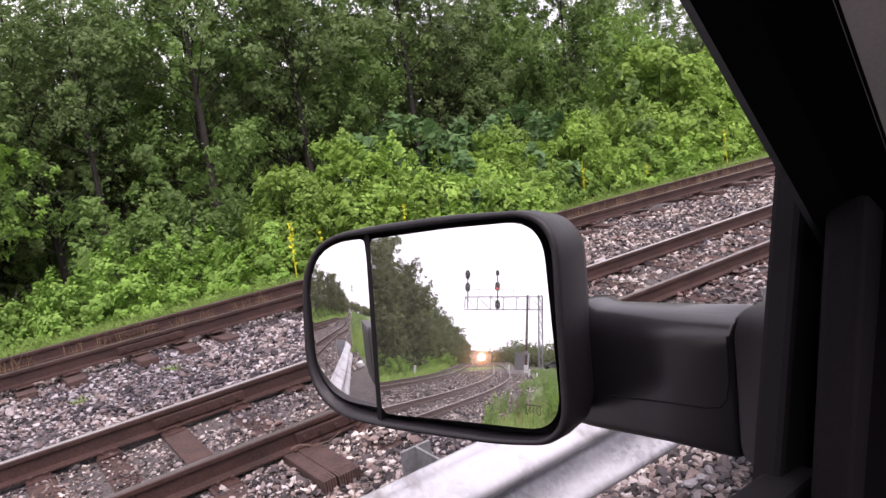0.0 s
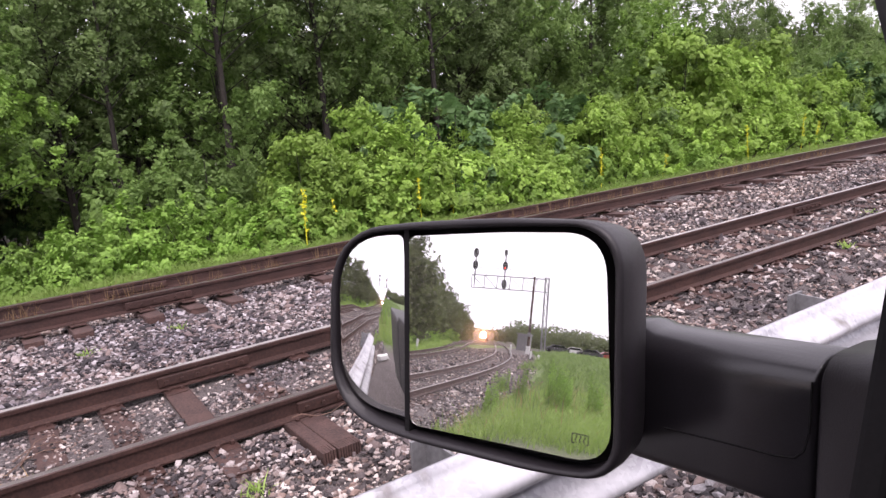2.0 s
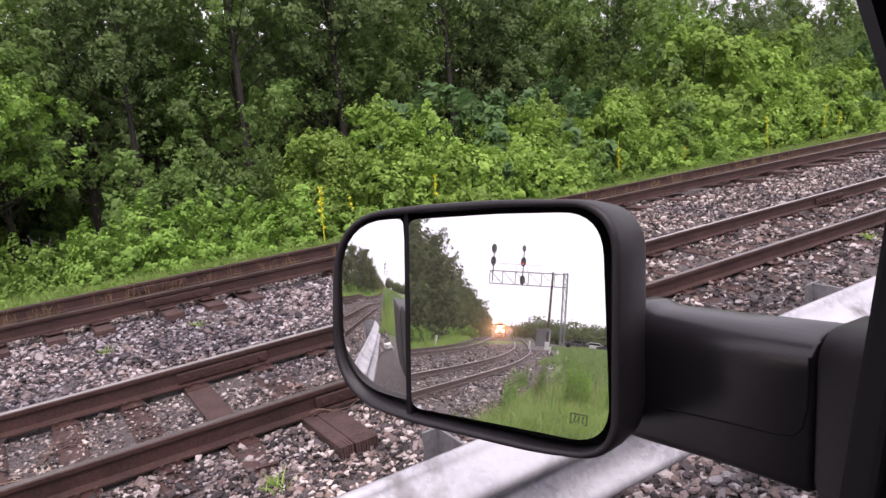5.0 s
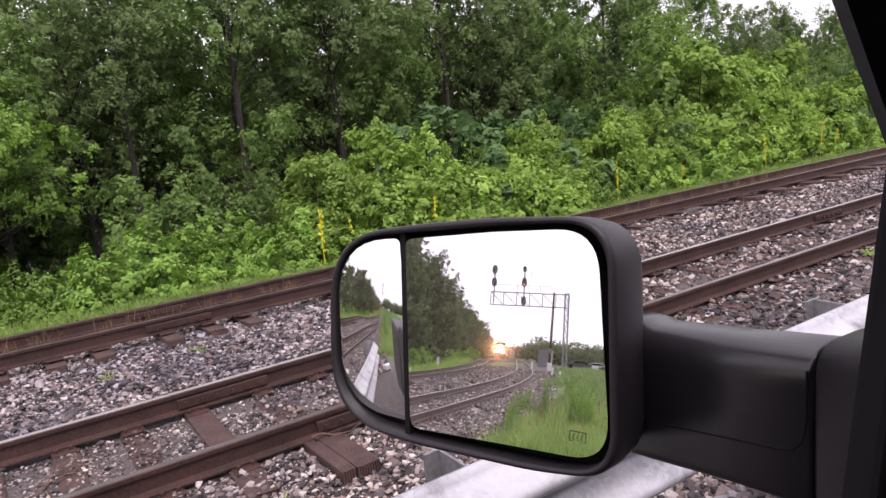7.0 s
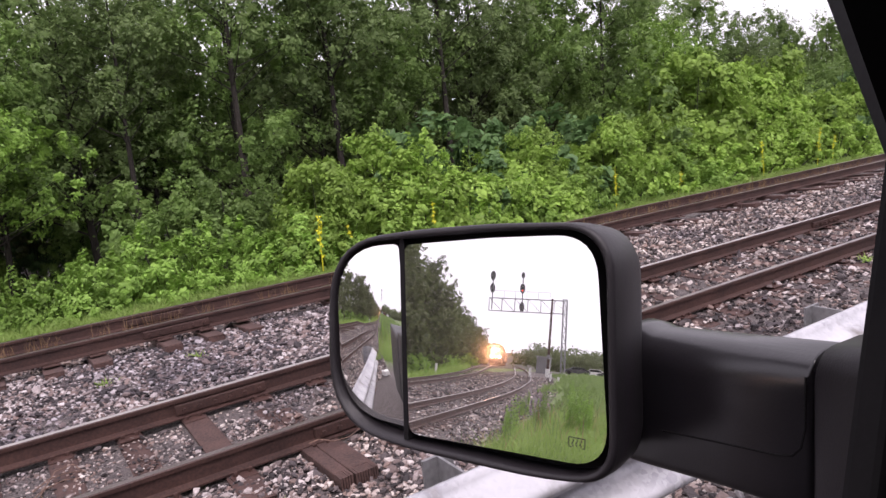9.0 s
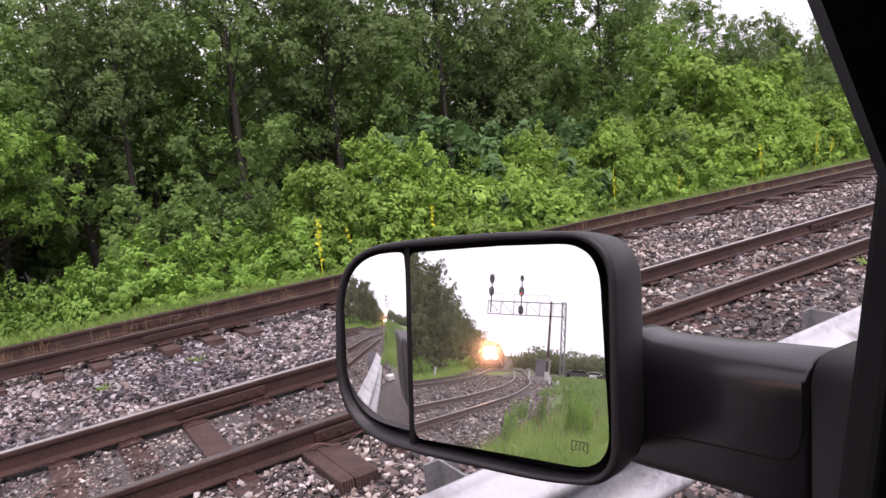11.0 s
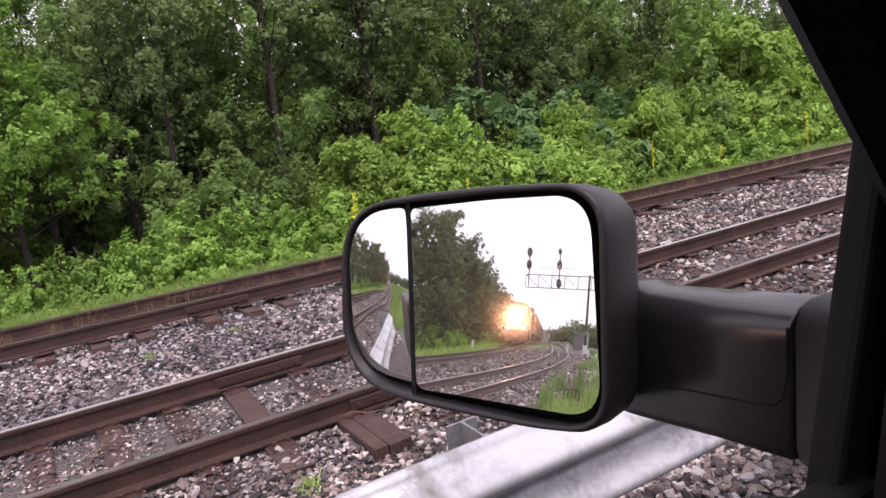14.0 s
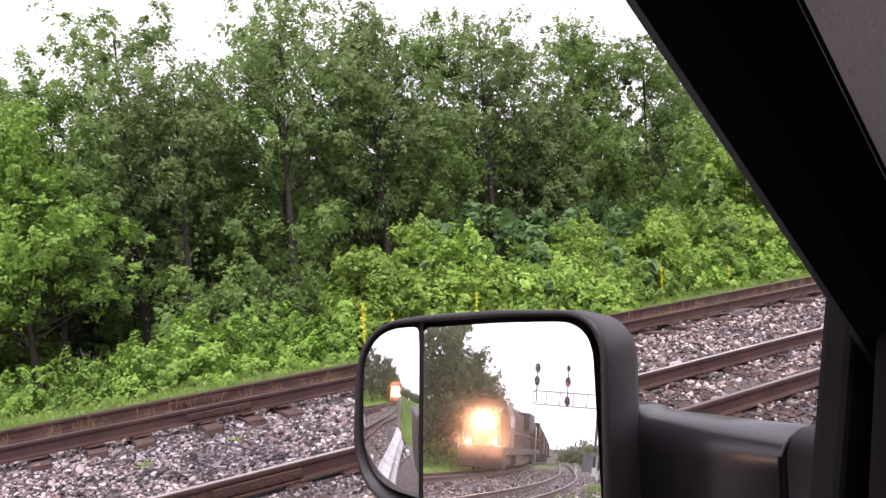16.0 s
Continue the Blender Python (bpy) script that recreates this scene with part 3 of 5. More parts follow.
# ---- guard rail ----
def guard_rail():
    g = empty("guard_rail", pose(0, 1.26, 0.82), "galvanised steel W-beam guard rail on steel posts", "guard rail")
    wave = [(0.012, -0.004)] + [(-0.083 * math.sin(math.pi * z / 0.156) ** 2 + 0.0, z) for z in np.linspace(0.0, 0.312, 29)] + [(0.012, 0.316)]
    # the beam: crests towards the road, rolled lips top and bottom
    flare = lambda x: 0.024 * max(0.0, 0.4 - x) ** 2
    for x0, x1 in ((-3.0, 0.45), (0.40, 4.30), (4.25, 8.10), (8.05, 11.9)):
        bm = bmesh.new()
        prof = [(a + 0.004 * (x0 > 1), 0.47 + z) for a, z in wave]
        ring = prof + [(a + 0.006, z) for a, z in reversed(prof)]
        loft(bm, [[(x, a + flare(x), z) for a, z in ring] for x in np.linspace(x0, x1, 17)])
        bmesh.ops.recalc_face_normals(bm, faces=bm.faces[:])
        beam = part("beam", bm, GALV, g, "galvanised corrugated steel beam", smooth=True)
        for x in (x0 + 0.12, x0 + 0.32):
            b2 = bmesh.new()
            rod(b2, (x, -0.020, 0.625), (x, 0.0, 0.625), 0.016, 8)
            part("bolt", b2, GALVDULL, beam)
    for x in (-1.0, 0.95, 2.85, 4.76, 6.66, 8.57, 10.5):
        bm = bmesh.new()
        for y0, y1, x0, x1 in ((0.17, 0.18, -0.05, 0.05), (0.32, 0.33, -0.05, 0.05), (0.18, 0.32, -0.004, 0.004)):
            box(bm, x + x0, x + x1, y0 + flare(x), y1 + flare(x), -0.6, 0.675)
        post = part("post", bm, GALVDULL, g, "grey steel I-section post")
        b3 = one_box(x - 0.05, x + 0.05, 0.022 + flare(x), 0.17 + flare(x), 0.46, 0.665, bevel=0.008)
        part("blockout", b3, GALVDULL, post)
    bm = bmesh.new()
    ring = [(-3.0 - 0.10 * math.sin(a), 0.25 + 0.16 * (1 - math.cos(a)), 0) for a in np.linspace(0, 2.6, 10)]
    loft(bm, [[(x, y, 0.48) for x, y, _ in ring], [(x, y, 0.775) for x, y, _ in ring]], cap=False, close=False)
    bmesh.ops.solidify(bm, geom=bm.faces[:], thickness=0.006)
    part("end_terminal", bm, GALV, g, "curled galvanised end piece")
    return g


guard_rail()


bm = bmesh.new()
box(bm, -0.9, 0.9, -0.06, 0.06, -0.02, 0.10, bevel=0.02)
kerb = empty("wheel_stop", pose(-4.9, 1.1, 0.82, 0, 0, 35), "low white painted concrete wheel stop", "wheel stop")
part("block", bm, WHITEPAINT, kerb)


# ---- the pickup truck, with the mirror that the camera looks into ----
truck = empty("pickup_truck", pose(0, 0, 0.82), "dark pickup truck parked beside the guard rail, window open", "truck")
TZ = 0.82
MC = Vector((0.452, 0.603, 2.17 - TZ))
MN = Vector((-0.9150391, -0.35583925, 0.18995229))
ME1 = Vector((0.36243804, -0.93200787, 0.0))
ME2 = Vector((0.17703703, 0.06884594, 0.98179332))


def on_mirror(u, v, off=0.0):
    return MC + ME1 * u + ME2 * v + MN * off


def scaled(outline, f, cu=-0.045, cv=-0.005, grow=0.0):
    out = []
    for u, v in outline:
        d = Vector((u - cu, v - cv))
        out.append((cu + d.x * f + (d.normalized().x * grow), cv + d.y * f + (d.normalized().y * grow)))
    return out


SHELL = rounded([(-0.243, 0.104, 0.085), (-0.10, 0.1225, 0.03), (0.005, 0.1305, 0.03), (0.142, 0.133, 0.055), (0.1525, -0.128, 0.045), (0.06, -0.139, 0.03), (-0.10, -0.141, 0.03), (-0.238, -0.130, 0.09)], 8)
bm = bmesh.new()
rings = []
for off, grow in ((-0.026, -0.0105), (0.004, -0.0095), (0.008, -0.0065), (0.007, -0.002), (0.002, 0.0), (-0.03, 0.001), (-0.07, -0.002), (-0.10, -0.012), (-0.118, -0.035), (-0.126, -0.075)):
    rings.append([on_mirror(u, v, off) for u, v in scaled(SHELL, 1.0, grow=grow)])
loft(bm, rings, cap=False)
bm.faces.new([bm.verts.new(p) for p in rings[-1]])
bmesh.ops.remove_doubles(bm, verts=bm.verts[:], dist=0.0001)
bmesh.ops.recalc_face_normals(bm, faces=bm.faces[:])
mirror_housing = part("mirror_housing", bm, PLASTIC, truck, "black textured plastic towing-mirror housing", smooth=True)
bm = bmesh.new()
bz = [on_mirror(u, v, -0.024) for u, v in scaled(SHELL, 1.0, grow=-0.010)]
loft(bm, [bz, [p - MN * 0.01 for p in bz]])
part("bezel", bm, RUBBER, mirror_housing, "black bezel with the divider between the two glasses")


bm = bmesh.new()
bar = [(-0.1305, 0.116), (-0.1238, 0.116), (-0.1118, -0.132), (-0.1185, -0.132)]
loft(bm, [[on_mirror(u, v, -0.024) for u, v in bar], [on_mirror(u, v, 0.0006) for u, v in bar]])
bmesh.ops.recalc_face_normals(bm, faces=bm.faces[:])
part("divider", bm, RUBBER, mirror_housing)


def glass(name, outline, height, label):
    """A silvered pane over the outline; height(u, v) gives its bulge."""
    cu = sum(p[0] for p in outline) / len(outline)
    cv = sum(p[1] for p in outline) / len(outline)
    verts, faces, k = [on_mirror(cu, cv, height(cu, cv))], [], len(outline)
    steps = 20
    for s in range(1, steps + 1):
        f = s / steps
        for u, v in outline:
            a, b = cu + (u - cu) * f, cv + (v - cv) * f
            verts.append(on_mirror(a, b, height(a, b)))
    for i in range(k):
        faces.append((0, 1 + i, 1 + (i + 1) % k))
    for s in range(steps - 1):
        for i in range(k):
            j = (i + 1) % k
            faces.append((1 + s * k + i, 1 + (s + 1) * k + i, 1 + (s + 1) * k + j, 1 + s * k + j))
    ob = raw(name, verts, faces, MIRROR, mirror_housing, smooth=True)
    ob["label"] = label
    return ob


FLAT = rounded([(-0.1235, 0.1035, 0.012), (0.0, 0.1145, 0.02), (0.1215, 0.1205, 0.045), (0.1410, -0.1145, 0.045), (0.02, -0.1180, 0.02), (-0.1115, -0.1225, 0.014)], 8)
CURVED = rounded([(-0.1305, 0.1045, 0.010), (-0.2235, 0.098, 0.072), (-0.2225, -0.113, 0.062), (-0.1185, -0.1215, 0.010)], 8)
bulge = lambda u, v: math.sqrt(0.67 ** 2 - (u + 0.2055) ** 2 - (v - 0.0379) ** 2) - 0.67 + 0.008
glass("flat_mirror_glass", FLAT, lambda u, v: 0.0, "large flat mirror glass reflecting the railway behind")
glass("convex_mirror_glass", CURVED, bulge, "narrow convex spotter mirror glass")

# the printed heater symbol: three wavy strokes in an open frame
def on_glass(u, v):
    return on_mirror(u, v, 0.0009)


bm = bmesh.new()
for k in range(3):
    wave = [(0.101 + 0.0045 * k + 0.0009 * math.sin(i * 1.3), -0.090 - 0.0013 * i) for i in range(7)]
    for a, b in zip(wave, wave[1:]):
        rod(bm, on_glass(*a), on_glass(*b), 0.00028, 5)
for a, b in (((0.0995, -0.0985), (0.0965, -0.0985)), ((0.0965, -0.0985), (0.0965, -0.0885)), ((0.0965, -0.0885), (0.1145, -0.0885)), ((0.1145, -0.0885), (0.1145, -0.0985)), ((0.1145, -0.0985), (0.1120, -0.0985))):
    rod(bm, on_glass(*a), on_glass(*b), 0.00028, 5)
part("heater_mark", bm, UNDERGEAR, mirror_housing, "small dark printed heater symbol on the glass")

# the arm from housing to door
bm = bmesh.new()


def arm_ring(y, z0, z1, x0, x1, r):
    top = 0.038 if r == 0.014 else r
    pts = rounded([(x0, z0, r), (x1, z0, r), (x1, z1 - 0.004, top), (x0, z1, top)], 9)
    return [(a, y, b - TZ) for a, b in pts]


loft(bm, [arm_ring(0.62, 2.008, 2.150, 0.573, 0.650, 0.014), arm_ring(0.55, 2.009, 2.160, 0.574, 0.655, 0.014), arm_ring(0.530, 2.010, 2.171, 0.575, 0.658, 0.014), arm_ring(0.515, 2.011, 2.170, 0.575, 0.660, 0.014), arm_ring(0.498, 2.013, 2.167, 0.575, 0.660, 0.014), arm_ring(0.40, 2.026, 2.178, 0.575, 0.660, 0.014), arm_ring(0.316, 2.034, 2.188, 0.575, 0.660, 0.014), arm_ring(0.312, 2.036, 2.184, 0.580, 0.656, 0.012)])
bmesh.ops.recalc_face_normals(bm, faces=bm.faces[:])
mirror_arm = part("mirror_arm", bm, ARMPLASTIC, truck, "thick black plastic mirror arm with a worn glossy top", smooth=True)
bm = bmesh.new()
seam = [(0.472, 2.066), (0.40, 2.077), (0.345, 2.085), (0.328, 2.090), (0.320, 2.100), (0.316, 2.120), (0.3155, 2.168)]
for (ya, za), (yb, zb) in zip(seam, seam[1:]):
    rod(bm, (0.5748, ya, za - TZ), (0.5748, yb, zb - TZ), 0.0011, 6)
part("arm_seam", bm, RUBBER, mirror_arm)
bm = bmesh.new()
loft(bm, [arm_ring(0.309, 2.034, 2.186, 0.577, 0.662, 0.026), arm_ring(0.305, 2.030, 2.194, 0.573, 0.668, 0.028), arm_ring(0.27, 2.020, 2.203, 0.570, 0.69, 0.03), arm_ring(0.235, 1.99, 2.225, 0.566, 0.73, 0.03)])
bmesh.ops.recalc_face_normals(bm, faces=bm.faces[:])
part("mirror_foot", bm, PLASTIC, truck, "black plastic mirror mount on the door", smooth=True)


def slab(name, poly, y0, y1, material, parent, label="", bevel=0.006):
    """A panel in the x-z plane, y0 to y1 thick; poly in world heights."""
    bm = bmesh.new()
    loft(bm, [[(x, y0, z - TZ) for x, z in poly], [(x, y1, z - TZ) for x, z in poly]])
    bmesh.ops.recalc_face_normals(bm, faces=bm.faces[:])
    if bevel:
        bmesh.ops.bevel(bm, geom=bm.edges[:], offset=bevel, segments=2, affect="EDGES", profile=0.5)
    return part(name, bm, material, parent, label)


def strip(name, a, b, material, parent, thick=0.012, label=""):
    """A sheet between two polylines."""
    bm = bmesh.new()
    va = [bm.verts.new((x, y, z - TZ)) for x, y, z in a]
    vb = [bm.verts.new((x, y, z - TZ)) for x, y, z in b]
    for i in range(len(a) - 1):
        bm.faces.new((va[i], va[i + 1], vb[i + 1], vb[i]))
    bmesh.ops.solidify(bm, geom=bm.faces[:], thickness=thick)
    bmesh.ops.recalc_face_normals(bm, faces=bm.faces[:])
    return part(name, bm, material, parent, label)


# driver's door: panel below the sill, sail panel behind the mirror, window seals
door = slab("door", [(-0.85, 1.25), (0.95, 1.25), (0.95, 2.05), (-0.85, 2.05)], 0.17, 0.27, TRUCKPAINT, truck, "driver's door with the window lowered", 0.02)
slab("window_seal", [(-0.85, 2.03), (0.53, 2.03), (0.53, 2.084), (-0.85, 2.084)], 0.205, 0.240, RUBBER, door)
slab("inner_seal", [(-0.85, 2.02), (0.50, 2.02), (0.50, 2.066), (-0.85, 2.066)], 0.180, 0.202, CABDARK, door)
slab("sail_panel", [(0.54, 2.03), (1.05, 2.03), (0.90, 2.30), (0.66, 2.42), (0.60, 2.40)], 0.205, 0.245, CABDARK, door, "black triangular panel ahead of the side window")
slab("run_channel", [(0.485, 2.04), (0.550, 2.04), (0.660, 2.40), (0.573, 2.42)], 0.222, 0.249, RUBBER, door, "black rubber window channel")
slab("inner_rib", [(0.470, 2.05), (0.500, 2.05), (0.575, 2.40), (0.535, 2.41)], 0.160, 0.19, CABDARK, door)
slab("inner_trim", [(0.515, 2.02), (1.0, 2.02), (0.80, 2.34), (0.58, 2.43)], 0.135, 0.20, CABDARK, door)
slab("inner_panel", [(-0.85, 1.25), (0.95, 1.25), (0.95, 2.03), (-0.85, 2.03)], 0.11, 0.168, CABDARK, door)
bm = bmesh.new()
gp = rounded([(0.505, 1.98, 0.01), (0.545, 1.98, 0.01), (0.585, 2.305, 0.018), (0.548, 2.310, 0.018)], 6)
loft(bm, [[(a, 0.128, b - TZ) for a, b in gp], [(a, 0.145, b - TZ) for a, b in gp]])
bmesh.ops.recalc_face_normals(bm, faces=bm.faces[:])
bmesh.ops.bevel(bm, geom=bm.edges[:], offset=0.004, segments=2, affect="EDGES", profile=0.5)
part("pull_strap", bm, CABDARK, door, "dark grey upright pull beside the window")
# windscreen pillar and its trim
F = [2.20, 2.28, 2.36, 2.44, 2.52, 2.60, 2.68]


def along(z, dx=0.0, dy=0.0, dz=0.0):
    """A point on the slanting edge of the window at that height, moved by dx, dy, dz."""
    return (0.477 - 1.24 * (z - 2.33) + dx, 0.189 - 0.25 * (z - 2.33) + dy, z + dz)


strip("pillar_seal", [along(z) for z in F], [along(z, 0.018, -0.022, 0.004) for z in F], RUBBER, truck, 0.008, "black rubber door seal along the pillar")
strip("pillar_frame", [along(z, 0.016, -0.020, 0.004) for z in F], [along(z, 0.046, -0.050) for z in F], CABDARK, truck, 0.008)
strip("pillar_trim", [along(z, 0.044, -0.048) for z in F], [along(z, 0.17, -0.14, 0.05) for z in F], TRIM, truck, 0.008, "grey pillar trim inside the cab")
strip("pillar_outside", [along(z, 0.004, 0.008) for z in F], [along(z, 0.13, 0.0, 0.10) for z in F], TRUCKPAINT, truck, 0.006)
bm = bmesh.new()
gh = [along(z, 0.105, -0.095 - 0.02 * math.sin(f * math.pi), 0.02) for z, f in zip(np.linspace(2.36, 2.46, 9), np.linspace(0, 1, 9))]
for a, b in zip(gh, gh[1:]):
    rod(bm, (a[0], a[1], a[2] - TZ), (b[0], b[1], b[2] - TZ), 0.016, 10)
part("grab_handle", bm, CABDARK, truck, "dark grab handle on the pillar trim", smooth=True)
# the rest of the cab, closed round the seat
part("roof", one_box(-1.75, 0.06, -1.72, 0.12, 2.70 - TZ, 2.75 - TZ, bevel=0.02), TRUCKPAINT, truck)
part("headliner", one_box(-1.70, 0.05, -1.68, 0.10, 2.655 - TZ, 2.695 - TZ, bevel=0.01), TRIM, truck, "grey cloth headliner")
part("cab_floor", one_box(-1.75, 1.2, -1.70, 0.2, 1.20 - TZ, 1.25 - TZ), CABDARK, truck)
part("cab_back", one_box(-1.80, -1.75, -1.72, -0.05, 1.20 - TZ, 2.72 - TZ), TRUCKPAINT, truck)
part("rear_quarter", one_box(-1.75, -0.86, 0.16, 0.26, 1.20 - TZ, 2.05 - TZ, bevel=0.02), TRUCKPAINT, truck)
part("rear_pillar", one_box(-1.75, -0.86, -0.10, 0.0, 2.04 - TZ, 2.70 - TZ, bevel=0.02), TRUCKPAINT, truck)
part("far_door", one_box(-1.75, 1.0, -1.75, -1.68, 1.20 - TZ, 2.15 - TZ), CABDARK, truck)
part("far_pillar", one_box(-1.75, -0.9, -1.75, -1.68, 2.15 - TZ, 2.70 - TZ), CABDARK, truck)
part("dashboard", one_box(0.62, 1.30, -1.68, 0.13, 1.25 - TZ, 2.06 - TZ, bevel=0.05), CABDARK, truck)
part("bonnet", one_box(1.2, 2.3, -1.65, 0.17, 1.35 - TZ, 1.98 - TZ, bevel=0.08), TRUCKPAINT, truck)
part("cargo_bed", one_box(-4.0, -1.85, -1.74, 0.27, 1.30 - TZ, 2.02 - TZ, bevel=0.05), TRUCKPAINT, truck)
for wx in (1.75, -3.0):
    for wy in (0.24, -1.72):
        bm = bmesh.new()
        rod(bm, (wx, wy - 0.26, 0.40), (wx, wy, 0.40), 0.40, 24)
        wheel = part("wheel", bm, RUBBER, truck)
        bm = bmesh.new()
        rod(bm, (wx, wy - 0.02, 0.40), (wx, wy + 0.012, 0.40), 0.23, 18)
        part("rim", bm, GALVDULL, wheel)


# ---- plants ----
def leaf_mesh(name, centres, normals, sizes, material, seed, ratio=0.62):
    """Many single leaves: each a folded diamond of two triangles on its own twig point."""
    rng = np.random.RandomState(seed)
    n = len(centres)
    nn = normals / np.linalg.norm(normals, axis=1)[:, None]
    ref = rng.normal(size=(n, 3))
    a = np.cross(nn, ref)
    a /= np.linalg.norm(a, axis=1)[:, None] + 1e-9
    b = np.cross(nn, a)
    s = sizes[:, None]
    fold = rng.uniform(-0.12, 0.28, n)[:, None]
    v = np.stack([centres - a * s * 0.5, centres + b * s * ratio * 0.5 + nn * s * fold, centres + a * s * 0.5, centres - b * s * ratio * 0.5 + nn * s * fold], 1).reshape(-1, 3)
    i = np.arange(n)[:, None] * 4
    f = np.concatenate([i + (0, 1, 2), i + (0, 2, 3)])
    return quick_mesh(name, v, f, material)


def crown_points(rng, lobes, count, per=55, inner=0.16, tuft=(0.15, 0.30), lift=0.55):
    """Leaf places in tufts on the skins of lumpy lobes: (centre, radii) each; a few leaves lie deeper."""
    w = np.array([r[0] * r[1] + r[1] * r[2] for _, r in lobes])
    n = max(8, count // per)
    pick = rng.choice(len(lobes), n, p=w / w.sum())
    c = np.array([l[0] for l in lobes])[pick]
    r = np.array([l[1] for l in lobes])[pick]
    d = rng.normal(size=(n, 3))
    d /= np.linalg.norm(d, axis=1)[:, None]
    d[:, 2] = np.where(d[:, 2] < -0.3, -d[:, 2], d[:, 2])
    depth = rng.uniform(0.70, 1.12, n)
    depth = np.where(rng.uniform(size=n) < inner, rng.uniform(0.2, 0.6, n), depth)
    mid = c + d * r * depth[:, None]
    rad = r.mean(axis=1) * rng.uniform(tuft[0], tuft[1], n)
    own = rng.randint(0, n, count)
    g = rng.normal(size=(count, 3))
    g /= np.linalg.norm(g, axis=1)[:, None]
    g[:, 2] = np.where(g[:, 2] < -0.25, -g[:, 2], g[:, 2])
    out = rng.uniform(0.55, 1.08, count) + 0.35 * np.abs(rng.normal(size=count)) * (rng.uniform(size=count) < 0.4)
    p = mid[own] + g * (1, 1, 0.7) * (rad[own] * out)[:, None]
    nrm = d[own] * 0.35 + g * 0.70 + rng.normal(size=(count, 3)) * 0.30 + (0, 0, lift)
    return p, nrm


def spray_points(rng, lobes, count, per, length, up, inner=0.2, loose=0.16):
    """Leaf places along short shoots that grow out and up from the skins of lobes."""
    w = np.array([r[0] * r[1] + r[1] * r[2] for _, r in lobes])
    n = max(8, count // per)
    pick = rng.choice(len(lobes), n, p=w / w.sum())
    c = np.array([l[0] for l in lobes])[pick]
    r = np.array([l[1] for l in lobes])[pick]
    d = rng.normal(size=(n, 3))
    d /= np.linalg.norm(d, axis=1)[:, None]
    d[:, 2] = np.where(d[:, 2] < -0.45, -d[:, 2], d[:, 2])
    depth = np.where(rng.uniform(size=n) < inner, rng.uniform(0.1, 0.6, n), rng.uniform(0.80, 1.04, n))
    root = c + d * r * depth[:, None]
    axis = d * 0.75 + rng.normal(size=(n, 3)) * 0.35 + (0, 0, up)
    axis /= np.linalg.norm(axis, axis=1)[:, None]
    reach = length * rng.lognormal(0, 0.30, n) * np.where((rng.uniform(size=n) < 0.10) & (d[:, 2] > 0.2), 2.3, 1.0)
    own = rng.randint(0, n, count)
    f = rng.uniform(0.0, 1.0, count)
    g = rng.normal(size=(count, 3))
    long = reach[own][:, None]
    p = root[own] + axis[own] * long * f[:, None] + g * long * (loose * (1.15 - 0.75 * f))[:, None]
    p[:, 2] -= 0.16 * reach[own] * f * f
    nrm = d[own] * 0.95 + g * 0.30 + rng.normal(size=(count, 3)) * 0.22 + (0, 0, 0.30)
    return p, nrm


def tree(name, seed, height, spread, leaves, size, material, label, bare=0.25, lobes=26, trunk=0.11, shoot=0.42):
    """Tapered trunk, limbs, and a crown of single leaves."""
    rng = np.random.RandomState(seed)
    t = empty(name, Matrix(), label, "tree")
    bm = bmesh.new()
    lean = rng.uniform(-0.05, 0.05, 2)
    pts = [Vector((lean[0] * h * height + 0.08 * math.sin(h * 5 + seed), lean[1] * h * height, h * height)) for h in np.linspace(0, 0.9, 8)]
    for k, (a, b) in enumerate(zip(pts, pts[1:])):
        rod(bm, a, b, trunk * (1 - k / 8.5), 7, trunk * (1 - (k + 1) / 8.5))
    spots = []
    for k in range(lobes):
        h = bare + (0.97 - bare) * (k + rng.uniform(0.2, 0.8)) / lobes
        ang = k * 2.4 + rng.uniform(-0.5, 0.5)
        reach = spread * (1 - 0.72 * max(0, (h - bare) / (1 - bare)) ** 1.6) * rng.uniform(0.45, 1.0)
        root = Vector(np.array([np.interp(h * 0.88, np.linspace(0, 0.9, 8), [p[i] for p in pts]) for i in range(3)]))
        tip = root + Vector((math.cos(ang) * reach, math.sin(ang) * reach, reach * rng.uniform(0.3, 0.95)))
        rod(bm, root, tip, trunk * 0.30 * (1.1 - h), 5, 0.006)
        rr = spread * rng.uniform(0.17, 0.32) * (1.2 - 0.5 * h)
        spots.append((np.array(tip), (rr, rr, rr * rng.uniform(0.8, 1.5))))
        mid = root.lerp(tip, 0.55)
        spots.append((np.array(mid), (rr * 0.8, rr * 0.8, rr * 0.9)))
    part("trunk", bm, BARK, t)
    p, nrm = spray_points(rng, spots, leaves, 52 if leaves > 20000 else 24, shoot, 0.5, 0.16, 0.24)
    crown = new("crown", leaf_mesh("crown", p, nrm, size * rng.lognormal(0, 0.25, leaves), material, seed))
    crown.parent = t
    return t


